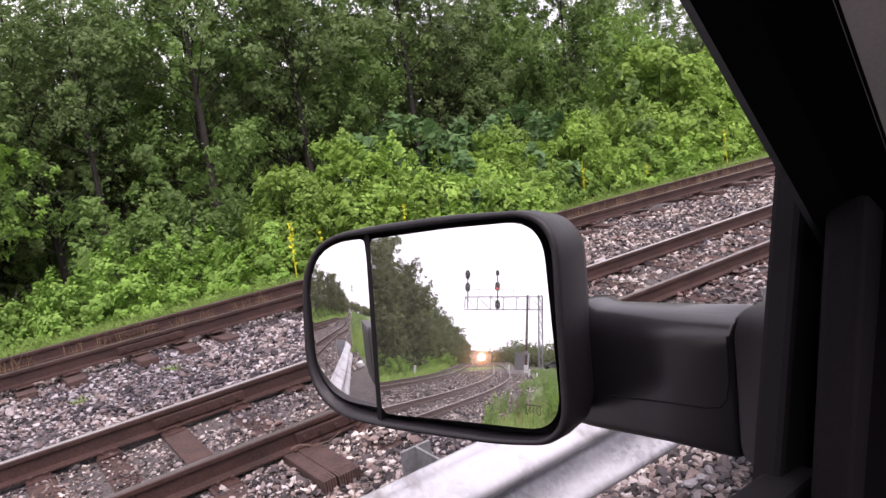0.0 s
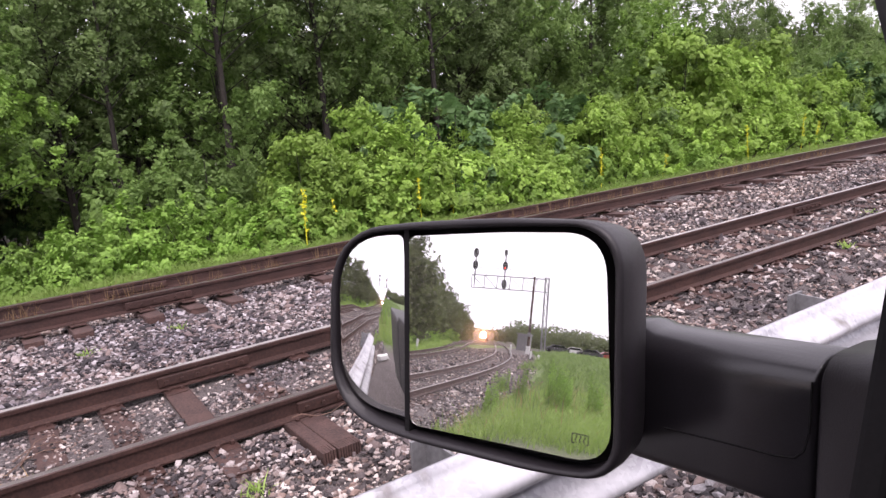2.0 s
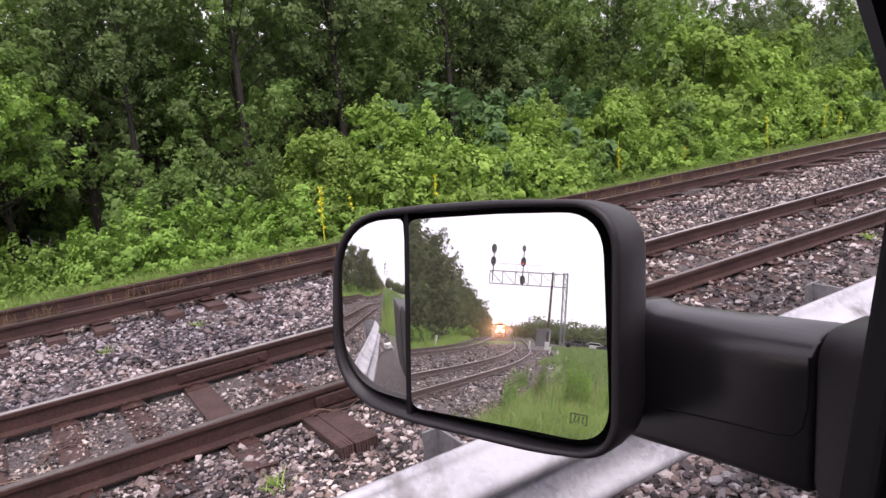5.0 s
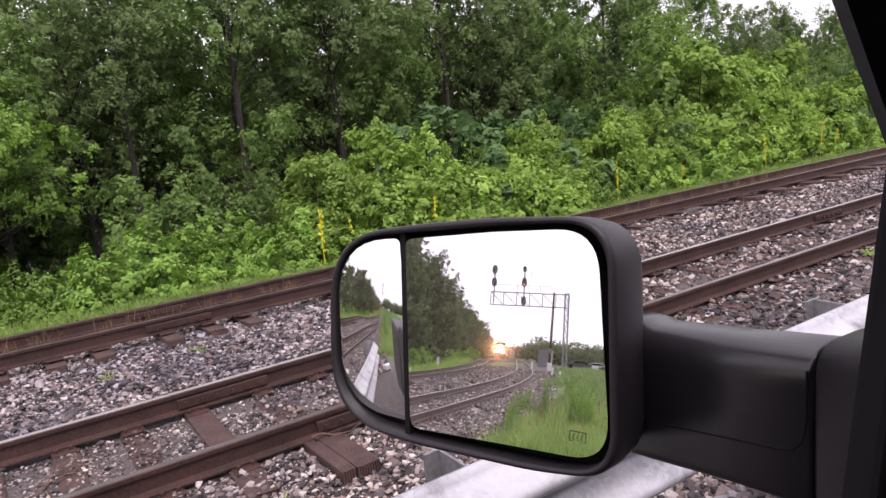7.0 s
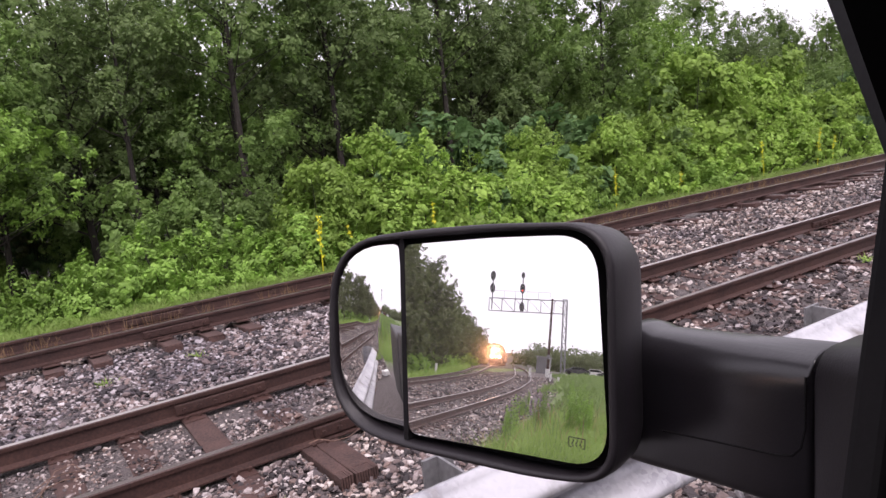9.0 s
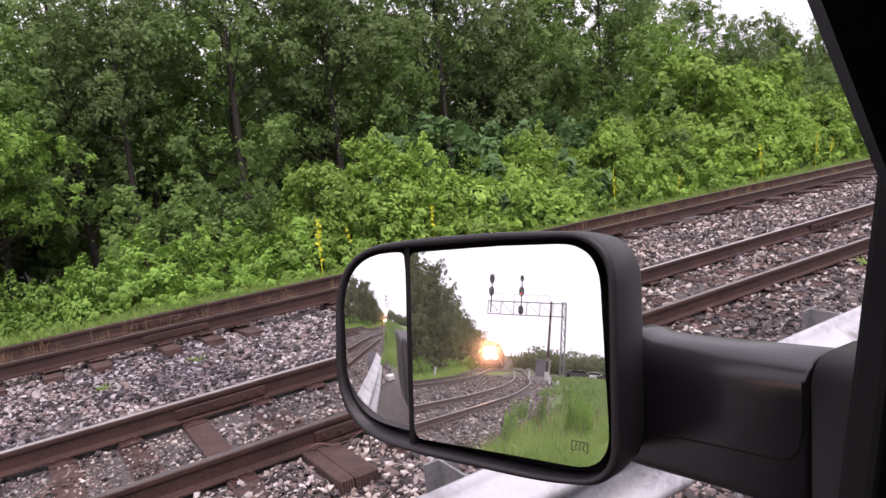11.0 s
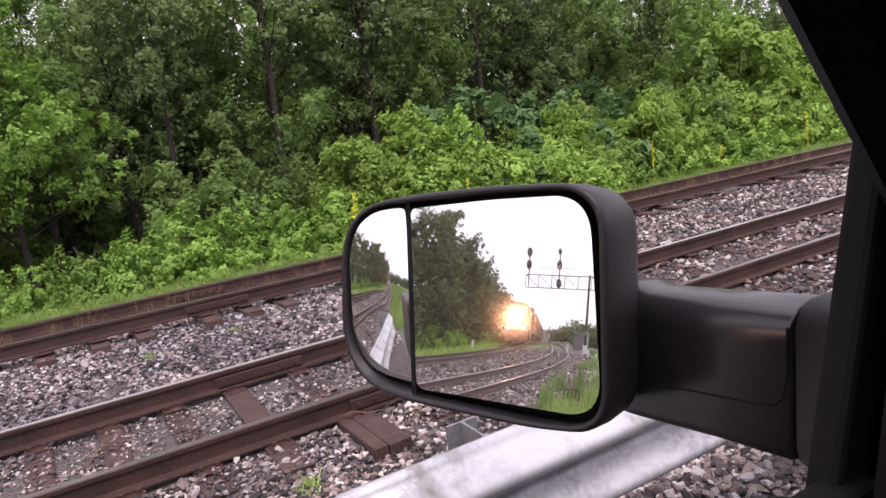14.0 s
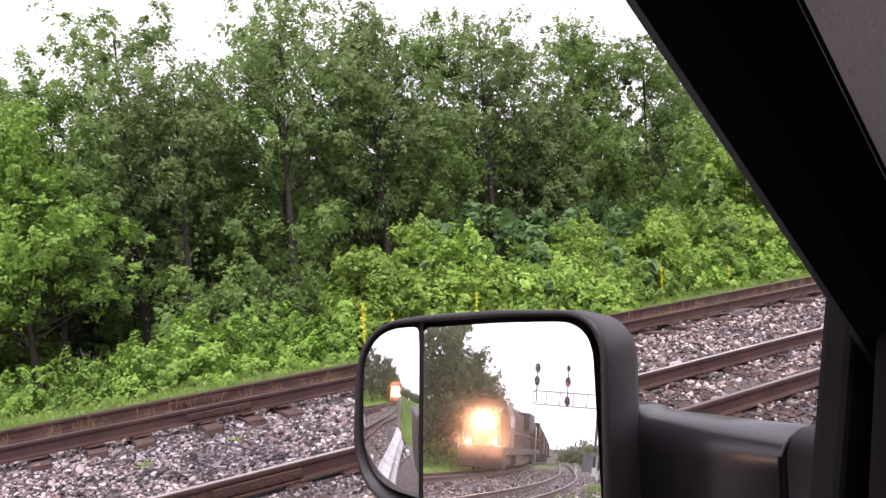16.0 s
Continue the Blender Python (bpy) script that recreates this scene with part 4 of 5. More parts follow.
def shrub(name, seed, height, spread, leaves, size, material, label, lobes=18, spiky=0.5, shoot=0.28, up=0.7):
    rng = np.random.RandomState(seed + 50)
    t = empty(name, Matrix(), label, "shrub")
    bm = bmesh.new()
    spots = []
    for k in range(lobes):
        ang, f = k * 2.4, math.sqrt((k + 0.5) / lobes)
        top = height * (1 - 0.55 * f ** 2) * rng.uniform(0.62, 1.0)
        x, y = math.cos(ang) * spread * f, math.sin(ang) * spread * f
        rod(bm, (x * 0.25, y * 0.25, 0), (x, y, top * 0.9), min(0.022, spread * 0.03), 5, min(0.006, spread * 0.015))
        r = spread * rng.uniform(0.24, 0.46)
        spots.append((np.array((x, y, top - r * 0.8)), (r, r, r * rng.uniform(0.8, 1.3))))
        if k % 2:
            spots.append((np.array((x * 1.05, y * 1.05, top * 0.42)), (r * 0.95, r * 0.95, top * 0.38)))
        if rng.uniform() < spiky:
            spots.append((np.array((x, y, top + r * 0.25)), (r * 0.30, r * 0.30, r * 0.85)))
    part("stem", bm, BARK, t)
    p, nrm = spray_points(rng, spots, leaves, 64, shoot, up, 0.06, 0.24)
    p[:, 2] = np.abs(p[:, 2])
    crown = new("foliage", leaf_mesh("foliage", p, nrm, size * rng.lognormal(0, 0.28, leaves), material, seed))
    crown.parent = t
    return t


def weed_clump(seed):
    """A stand of upright stems, feathered with narrow leaves."""
    rng = np.random.RandomState(seed)
    t = empty("weed_clump", Matrix(), "stand of tall upright leafy weeds in the grass", "weeds")
    pts, nrm, size = [], [], []
    bm = bmesh.new()
    for k in range(11):
        x, y = rng.normal(size=2) * 0.085
        h, lx, ly = rng.uniform(0.55, 1.0), *(rng.normal(size=2) * 0.04)
        rod(bm, (x, y, 0), (x + lx, y + ly, h), 0.006, 4, 0.002)
        for f in rng.uniform(0.12, 1.0, 85):
            ang = rng.uniform(0, 6.28)
            out = 0.055 * (1.1 - 0.75 * f)
            pts.append((x + lx * f + math.cos(ang) * out, y + ly * f + math.sin(ang) * out, h * f + out * 0.6))
            nrm.append((-math.cos(ang) * 0.5 + rng.normal() * 0.3, -math.sin(ang) * 0.5 + rng.normal() * 0.3, 0.8))
            size.append(0.085 * (1.2 - 0.6 * f))
    part("stem", bm, WEED, t)
    leaves = new("foliage", leaf_mesh("foliage", np.array(pts), np.array(nrm), np.array(size), LEAFVINE, seed, 0.28))
    leaves.parent = t
    return t


FOREST_LABEL = "tall leafy deciduous tree at the edge of the wood"
TREE_H = (11.0, 10.5, 11.5, 10.0, 11.2)
tree_kinds = [tree("deciduous_tree", k, TREE_H[k], s, 32000, 0.108, mt, FOREST_LABEL, bare, 46) for k, (s, mt, bare) in enumerate(((2.9, LEAFTREE, 0.18), (2.5, LEAFDARK, 0.28), (2.7, LEAFTREE, 0.24), (3.1, LEAFDARK, 0.18), (2.4, LEAFTREE, 0.32)))]
young_kind = tree("deciduous_tree", 5, 10.0, 3.0, 24000, 0.120, LEAFVINE, "younger tree with lighter green leaves before the wood", 0.26, 40)
trunk_tree = tree("deciduous_tree", 77, 11.0, 2.6, 9000, 0.112, LEAFDARK, "slender forked tree with a bare dark trunk", 0.52, 30, 0.13)
thin_kinds = [tree("deciduous_tree", 30 + k, 10.5, 3.0, 10000, 0.25, mt, "leafy tree standing further back", 0.08, 40) for k, mt in enumerate((LEAFFAR, LEAFFAR, LEAFFAR))]
SHRUB_LABEL = "bright green leafy shrub beside the track"
shrub_kinds = [shrub("shrub", k, 2.9, 0.88, 15000, 0.085, LEAFSHRUB, SHRUB_LABEL, 13, 0.9, 0.23, 0.7) for k in range(4)]
shrub_kinds += [shrub("shrub", 9, 2.7, 1.5, 8000, 0.15, LEAFBLUE, "bluish green sumac-like shrub in the hedge")]
under_kinds = [shrub("shrub", 40 + k, 2.9, 1.4, 13000, 0.080, LEAFTREE, "deeper green shrub in the shade of the wood", 20, 0.3, 0.24, 0.6) for k in range(2)]
thin_shrubs = [shrub("shrub", 60 + k, 2.9, 1.6, 4500, 0.20, LEAFVINE, "green shrub along the line behind the truck", 18) for k in range(2)]
weed_kind = weed_clump(90)
vine_kinds = [shrub("vine_mound", 20 + k, 1.25, 1.5, 15000, 0.070, LEAFVINE, "low mound of vines covering the embankment", 15, 0.1, 0.15, 0.5) for k in range(3)]
low_kinds = [shrub("shrub", 80 + k, 1.3, 1.15, 9000, 0.080, LEAFSHRUB, "low rounded bright green shrub at the front of the hedge", 14, 0.2, 0.18, 0.5) for k in range(2)]
ALL_KINDS = low_kinds + [young_kind, trunk_tree, weed_kind] + tree_kinds + thin_kinds + shrub_kinds + under_kinds + thin_shrubs + vine_kinds


def plant(kind, x, y, turn, size, sink=0.0, tall=1.0, group=""):
    """Sets a copy of a plant on the ground."""
    c = copy_thing(kind, Matrix.LocRotScale((x, y, land(x, y) - sink), Euler((0, 0, turn)), None))
    c.scale = (size, size, size * tall)
    if group:
        c["group"] = group
    return c


prng = random.Random(4)
# front edge of the wood: place and height of the tops
EDGE = [(-3.5, 21.0, 8.2), (-1.2, 22.5, 7.8), (0.4, 20.5, 7.4), (2.7, 22.4, 9.3), (4.7, 23.5, 7.9), (7.1, 21.8, 8.9), (9.9, 22.2, 9.5), (12.9, 22.0, 9.8), (16.3, 22.3, 9.1), (20.2, 22.2, 9.4), (23.0, 22.0, 8.4), (26.0, 22.5, 7.9), (29.5, 22.4, 6.9), (33.0, 22.0, 5.6), (36.8, 22.0, 5.8), (41.0, 22.0, 5.3), (45.5, 22.0, 6.0), (51.0, 22.0, 6.4), (58.0, 22.0, 6.8), (66.0, 22.0, 7.0)]
for k, (x, y, top) in enumerate(EDGE):
    h = (top - land(x, y)) * (1.13 if x > 18 else 1.02)
    kind = tree_kinds[k % 5]
    plant(kind, x, y, prng.uniform(0, 6.28), h / TREE_H[k % 5], group="wood beyond the tracks")
for k in range(26):
    x = -8 + k * 2.9 + prng.uniform(-0.8, 0.8)
    plant(thin_kinds[k % 3], x, prng.uniform(25.5, 28), prng.uniform(0, 6.28), prng.uniform(0.74, 0.90) if x < 26 else 0.70, group="wood beyond the tracks")
    plant(thin_kinds[(k + 1) % 3], x + 1.4, prng.uniform(31, 34), prng.uniform(0, 6.28), prng.uniform(0.82, 0.95) if x < 26 else 0.72, group="wood beyond the tracks")
# lower understorey in front of the trunks
for k, (x, y, top) in enumerate(((4.1, 18.0, 2.1), (5.2, 17.9, 2.05), (6.4, 17.6, 1.5), (20.1, 17.9, 3.4), (22.4, 17.2, 4.7), (25.2, 17.2, 3.9), (28.5, 17.5, 3.8), (32.0, 17.5, 3.7), (36.5, 17.4, 4.0), (41.0, 17.5, 4.0))):
    plant(under_kinds[k % 2] if k not in (4, 5, 6) else shrub_kinds[k % 4], x, y, prng.uniform(0, 6.28), (top - land(x, y)) / 2.9, group="undergrowth at the wood's edge")
for k, (x, y, top) in enumerate(((-2.4, 18.6, 5.6), (-0.2, 18.9, 5.3), (22.6, 18.6, 5.0))):
    plant(young_kind, x, y, k * 2.0, (top - land(x, y)) * 1.09 / 10.0, group="undergrowth at the wood's edge")
for k, (x, y, top) in enumerate(((6.35, 19.9, 9.3), (10.1, 20.8, 9.6), (3.6, 20.6, 7.0), (14.2, 20.9, 9.6))):
    plant(trunk_tree, x, y, k * 2.3, (top - land(x, y)) * 1.05 / 11.0, group="wood beyond the tracks")
# hedge of shrubs along the track
HEDGE = [(6.9, 15.4, 2.35), (8.0, 15.7, 2.3), (8.9, 15.5, 2.65), (10.0, 15.6, 2.0), (11.2, 15.3, 1.8), (12.5, 15.5, 2.25), (13.6, 15.3, 2.0), (14.7, 15.5, 2.3), (15.9, 15.4, 2.0), (17.0, 15.5, 2.4), (18.1, 15.4, 2.1), (19.2, 15.4, 2.4), (20.6, 15.6, 2.2), (22.6, 15.5, 2.4), (24.4, 15.5, 2.6), (26.2, 15.5, 3.0), (28.2, 15.5, 2.8), (30.2, 15.5, 2.7), (32.5, 15.6, 2.3), (35.0, 15.5, 2.6), (38.0, 15.5, 2.7), (41.5, 15.5, 2.6), (45.5, 15.5, 2.7), (50.0, 15.5, 2.8), (56, 15.5, 3.0)]
for k, (x, y, top) in enumerate(HEDGE):
    kind = shrub_kinds[k % 4]
    plant(kind, x, y + (0.55, 1.35, 0.9)[k % 3], prng.uniform(0, 6.28), (top - land(x, y)) / 2.9 * prng.uniform(0.92, 1.08), group="hedge along the track")
for x, y, top in ((12.2, 17.6, 2.7), (15.2, 17.6, 2.5), (33.0, 17.0, 2.9)):
    plant(shrub_kinds[4], x, y, x, (top - land(x, y)) / 2.7, group="hedge along the track")
# the low front of the hedge, overgrown and rounded
for k, (x, top) in enumerate(((7.2, 0.75), (8.3, 1.0), (9.5, 1.1), (10.8, 1.0), (12.2, 0.85), (13.6, 0.65), (17.4, 0.75), (21.0, 0.8), (25.0, 1.0), (29.0, 1.0))):
    plant(low_kinds[k % 2], x, 15.35, k * 1.9, (top - land(x, 15.4)) / 1.3, group="hedge along the track")
for x, y, top in ((-2.4, 15.6, 0.3), (-0.8, 15.7, 0.3), (0.6, 15.8, 0.35), (1.9, 15.7, 0.45), (3.1, 15.7, 0.5), (4.3, 15.8, 0.55), (5.6, 15.6, 0.55), (6.8, 15.6, 0.6), (8.2, 15.5, 0.6), (9.6, 15.6, 0.7), (11.2, 15.5, 0.6), (13.2, 15.6, 0.7), (15.6, 15.6, 0.6), (19.0, 15.6, 0.7)):
    plant(vine_kinds[prng.randrange(3)], x, y + 0.10, prng.uniform(0, 6.28), (top - land(x, y)) / (1.28 if x > 3 else 1.5), group="vines on the embankment")
# trees on the outside of the line behind the truck
for k in range(40):
    s = 30 + k * 5.5
    x = -s
    y = FAR_Y + bend(x) + prng.uniform(5.0, 6.2)
    top = float(np.interp(s, [30, 52, 77, 100, 150, 250], [9.6, 10.0, 9.6, 8.0, 6.6, 4.6]))
    plant(thin_kinds[k % 3], x, y, prng.uniform(0, 6.28), (top - land(x, y)) * prng.uniform(0.86, 1.16) / 10.5, group="trees behind the truck")
for k in range(30):
    s = 20 + k * 4.0
    x = -s
    y = FAR_Y + bend(x) + prng.uniform(4.0, 4.8)
    plant(thin_shrubs[k % 2], x, y, prng.uniform(0, 6.28), prng.uniform(0.6, 1.0), group="shrubs behind the truck")
for k, kind in enumerate(ALL_KINDS):
    kind.matrix_world = pose(-26 + 1.6 * k, 24.0 + 3 * (k % 2), land(-10, 24.0), 0, 0, 40 * k)


def blades(name, places, height, width, material, seed, label, category, lean=0.35):
    rng = np.random.RandomState(seed)
    n = len(places)
    p = np.asarray(places)
    h = height * rng.lognormal(0, 0.3, n)
    ang = rng.uniform(0, 6.28, n)
    side = np.stack([np.cos(ang), np.sin(ang), np.zeros(n)], 1) * (width * 0.5)
    tilt = np.stack([rng.normal(size=n) * lean, rng.normal(size=n) * lean, np.ones(n)], 1)
    mid, tip = p + tilt * (h * 0.55)[:, None], p + tilt * (1.6, 1.6, 1) * h[:, None]
    v = np.stack([p - side, p + side, mid + side * 0.8, mid - side * 0.8, tip], 1).reshape(-1, 3)
    i = np.arange(n)[:, None] * 5
    f = np.concatenate([i + (0, 1, 2), i + (0, 2, 3), i + (3, 2, 4)])
    return tagged(new(name, quick_mesh(name, v, f, material)), label, category, kind="stuff")


grng = np.random.RandomState(8)


def strewn(n, x0, x1, y0, y1, follow=False):
    xs, ys = grng.uniform(x0, x1, n), grng.uniform(y0, y1, n)
    return [(x, y + (bend(x) if follow else 0), land(x, y + (bend(x) if follow else 0))) for x, y in zip(xs, ys)]


blades("grass_strip", strewn(42000, -2, 34, 12.45, 14.6), 0.13, 0.014, GRASS, 1, "mown green grass strip beside the far track", "grass")
blades("grass_strip", strewn(9000, -90, -2, 12.6, 15.0, True), 0.35, 0.05, GRASS, 2, "green grass strip along the curve", "grass")
blades("meadow_grass", strewn(26000, -60, -7.5, -8, 2.5), 0.15, 0.022, GRASS, 3, "rough green grass behind the truck", "grass")
blades("meadow_grass", strewn(16000, -22, -7.8, -1.5, 2.9), 0.20, 0.013, GRASS, 9, "rough green grass behind the truck", "grass", 0.45)
blades("meadow_grass", strewn(14000, -115, -45, -14, 5), 0.32, 0.09, WEED, 14, "rough green grass further back", "grass")
blades("meadow_grass", strewn(14000, -85, -24, -9, 2.8, True), 0.28, 0.06, WEED, 15, "rough green grass beside the curve", "grass")
blades("dry_seed_heads", strewn(350, -24, -9, -1.0, 3.4), 0.38, 0.012, STRAW, 10, "pale seeding grass among the weeds", "grass", 0.3)
blades("tall_weeds", strewn(150, -20, -10.5, 0.5, 3.0), 0.40, 0.03, WEED, 4, "tall green weeds standing in the grass", "weeds", 0.12)
for k, (x, y, h) in enumerate(((-14.4, 2.5, 0.95), (-18.8, 2.2, 0.95), (-13.6, 0.9, 0.95), (-13.8, 1.2, 1.0), (-25.0, 3.4, 0.9), (-12.0, 3.1, 0.4), (-13.9, 0.3, 0.9))):
    plant(weed_kind, x, y, k * 1.7, h, tall=1.1, group="weeds behind the truck")
dry = []
for k in range(60):
    x = -1 + k * 0.42 + grng.uniform(-0.15, 0.15)
    dry += [(x + a, 11.45 + b, land(x, 11.4)) for a, b in grng.normal(size=(18, 2)) * (0.08, 0.04)]
blades("dry_tufts", dry, 0.26, 0.010, STRAW, 5, "dry brown grass tufts between the rails", "dry grass", 0.12)
blades("ballast_weeds", [(x + a, y + b, land(x, y)) for x, y in ((0.15, 5.75), (2.0, 9.1), (1.35, 4.6), (10.7, 5.15), (0.9, 8.9), (10.75, 5.2), (13.4, 6.1)) for a, b in grng.normal(size=(34, 2)) * 0.05], 0.07, 0.016, GRASS, 6, "small green weeds in the ballast", "weeds", 0.5)
blades("dead_stems", [(x + a, y + b, land(x, y) + 0.03) for x, y in ((0.05, 5.9), (0.2, 5.9)) for a, b in grng.normal(size=(9, 2)) * 0.10], 0.045, 0.009, STRAW, 7, "dead brown stems lying on the near track", "dead stems", 4.0)


def twig(points, r):
    """A dry bent twig lying on the stones."""
    x, y, z = points[0]
    e = empty("dry_twig", pose(x, y, z), "dry brown bent twig lying beside the rail", "twig", "dry twigs")
    bm = bmesh.new()
    for k, (a, b) in enumerate(zip(points, points[1:])):
        rod(bm, [i - j for i, j in zip(a, points[0])], [i - j for i, j in zip(b, points[0])], r * (1 - 0.15 * k), 6, r * (0.85 - 0.15 * k))
    part("stem", bm, TWIG, e)


twig(((1.95, 5.33, -0.13), (2.02, 5.28, -0.10), (2.12, 5.22, -0.13), (2.26, 5.22, -0.14), (2.40, 5.27, -0.12)), 0.007)
twig(((-0.10, 6.10, -0.22), (0.05, 6.20, -0.17), (0.20, 6.32, -0.19), (0.33, 6.30, -0.21)), 0.007)
twig(((-0.02, 6.32, -0.21), (0.10, 6.36, -0.16), (0.24, 6.42, -0.18), (0.36, 6.46, -0.22)), 0.006)
twig(((0.02, 6.22, -0.22), (0.16, 6.45, -0.15), (0.30, 6.52, -0.16), (0.37, 6.36, -0.20)), 0.006)


def stalk(x, y, top, seed):
    """A yellowed weed stalk with small leaves."""
    rng = np.random.RandomState(seed)
    z0 = land(x, y)
    s = empty("yellow_stalk", pose(x, y, z0), "upright yellowed weed stalk before the shrubs", "weed stalk", "yellowed stalks")
    bm = bmesh.new()
    tilt = 0.02 if seed == 0 else rng.uniform(-0.22, 0.22)
    rod(bm, (0, 0, 0), (tilt, 0, top - z0), 0.013, 5, 0.005)
    part("stem", bm, YELLOW, s)
    n = 40 if seed == 0 else 20
    p = np.stack([rng.normal(size=n) * 0.03, rng.normal(size=n) * 0.03, rng.uniform(0.30, 1.0, n) * (top - z0)], 1)
    p[:, 0] += tilt * p[:, 2] / (top - z0)
    lv = new("foliage", leaf_mesh("foliage", p, rng.normal(size=(n, 3)), np.full(n, 0.085), YELLOW, seed))
    lv.parent = s


for k, (x, y, top) in enumerate(((5.82, 13.7, 0.68), (8.9, 14.0, 0.52), (9.9, 14.1, 0.26), (15.0, 14.0, 0.62), (17.8, 14.1, 0.12), (22.3, 14.1, 0.66), (25.6, 14.1, 0.75), (6.9, 14.2, 0.30), (26.4, 14.0, 0.45))):
    stalk(x, y, top, k)


# ---- signals and far things behind the truck ----
def lattice(bm, a, b, w, h, n, r):
    """A four-chord truss from a to b, w wide and h high."""
    a, b = Vector(a), Vector(b)
    d = (b - a).normalized()
    up = Vector((0, 0, 1)) if abs(d.z) < 0.9 else Vector((0, 1, 0))
    side = d.cross(up).normalized()
    cs = [side * (i * w / 2) + up * (j * h / 2) for i, j in ((-1, -1), (1, -1), (1, 1), (-1, 1))]
    for c in cs:
        rod(bm, a + c, b + c, r, 6)
    for k in range(n + 1):
        p = a.lerp(b, k / n)
        for c, e in zip(cs, cs[1:] + cs[:1]):
            rod(bm, p + c, p + e, r * 0.6, 5)
        if k < n:
            q = a.lerp(b, (k + 1) / n)
            rod(bm, p + cs[0], q + cs[3], r * 0.6, 5)
            rod(bm, p + cs[1], q + cs[2], r * 0.6, 5)


def signal_gantry():
    z = land(-95, 7.6)
    g = empty("signal_gantry", pose(-95, 6.75, z, -3.5, 0, 0), "grey steel cantilever signal bridge over both tracks", "railway signal")
    bm = bmesh.new()
    lattice(bm, (0, 0, -0.3), (0, 0, 9.9), 1.6, 0.5, 7, 0.052)
    part("column", bm, GALVDULL, g)
    bm = bmesh.new()
    lattice(bm, (0, -0.3, 8.85), (0, 10.3, 8.85), 0.5, 1.75, 6, 0.050)
    part("beam", bm, GALVDULL, g)
    bm = bmesh.new()
    for k in range(6):
        rod(bm, (0.6, 2.0 + k * 1.55, 9.7), (0.6, 2.0 + k * 1.55, 10.7), 0.025, 5)
    rod(bm, (0.6, 2.0, 10.7), (0.6, 9.75, 10.7), 0.025, 5)
    part("hand_rail", bm, GALVDULL, g)
    for y, heads in ((9.8, (12.7, 11.0)), (5.7, (12.9, 11.1, 8.6))):
        bm = bmesh.new()
        rod(bm, (0.7, y, 8.1), (0.7, y, 13.0), 0.07, 6)
        mast = part("mast", bm, SIGNALBLACK, g)
        for k, hz in enumerate(heads):
            bm = bmesh.new()
            big = 0.37 if not (y < 6 and k == 0) else 0.25
            ov = [(0.45 * math.cos(a) * big / 0.42 * 0.9, 0.75 * math.sin(a) * big / 0.42) for a in np.linspace(0, 2 * math.pi, 17)[:-1]]
            loft(bm, [[(0.75, y + a, hz + b) for a, b in ov], [(0.95, y + a * 0.96, hz + b * 0.96) for a, b in ov]])
            hood = part("signal_head", bm, SIGNALBLACK, g, "black oval signal head")
            bm = bmesh.new()
            rod(bm, (0.95, y, hz - 0.3), (0.99, y, hz - 0.3), 0.11, 10)
            lit = y < 6 and k == 1
            part("lens", bm, REDLAMP if lit else DARKGLASS, hood, "lit red signal lens" if lit else "")
        bm = bmesh.new()
        for e in (-1, 1):
            rod(bm, (0.7, y, 11.9), (0.7, y - 0.9, 11.9), 0.02, 4)
        rod(bm, (0.7, y - 0.9, 11.9), (0.7, y - 0.9, 12.8), 0.02, 4)
        rod(bm, (0.7, y, 12.8), (0.7, y - 0.9, 12.8), 0.02, 4)
        part("ladder_cage", bm, GALVDULL, g)
    return g


signal_gantry()


def utility_pole():
    z = land(-78, 7.0)
    p = empty("utility_pole", pose(-78, 7.25, z, -2, 0, 0), "dark slender wooden pole beside the line", "pole")
    bm = bmesh.new()
    rod(bm, (0, 0, -0.3), (0, 0, 8.6), 0.16, 10, 0.11)
    part("shaft", bm, TIMBER, p)
    bm = bmesh.new()
    rod(bm, (0.1, 0, 2.2), (0.35, 0, 2.2), 0.25, 8)
    part("bracket", bm, GALVDULL, p)
    bm = one_box(-0.22, 0.22, -0.22, 0.22, 0, 0.9)
    part("white_band", bm, WHITEPAINT, p, "white painted foot")


utility_pole()


def relay_cabin():
    z = land(-98, 10.2)
    c = empty("relay_cabin", pose(-98, 9.6, z), "grey railway relay cabin under the signal bridge", "cabin")
    part("body", one_box(-1.5, 1.5, -0.85, 0.85, 0, 2.2, bevel=0.03), GALVDULL, c)
    part("roof", one_box(-1.7, 1.7, -1.0, 1.0, 2.2, 2.33, bevel=0.03), GALVDULL, c)
    part("door", one_box(1.5, 1.54, -0.42, 0.42, 0.05, 1.95), GALVDULL, c)


relay_cabin()


def marker(x, y, h):
    m = empty("marker_post", pose(x, y, land(x, y)), "short white marker post beside the line", "post", "white posts")
    part("shaft", one_box(-0.09, 0.09, -0.09, 0.09, -0.1, h, bevel=0.02), WHITEPAINT, m)
    part("cap", one_box(-0.1, 0.1, -0.1, 0.1, h, h + 0.05, bevel=0.01), WHITEPAINT, m)


marker(-54.7, 14.1, 0.9)
marker(-73.0, 8.6, 0.9)
marker(-66.0, 5.9, 0.7)
marker(-62.0, 4.9, 0.5)


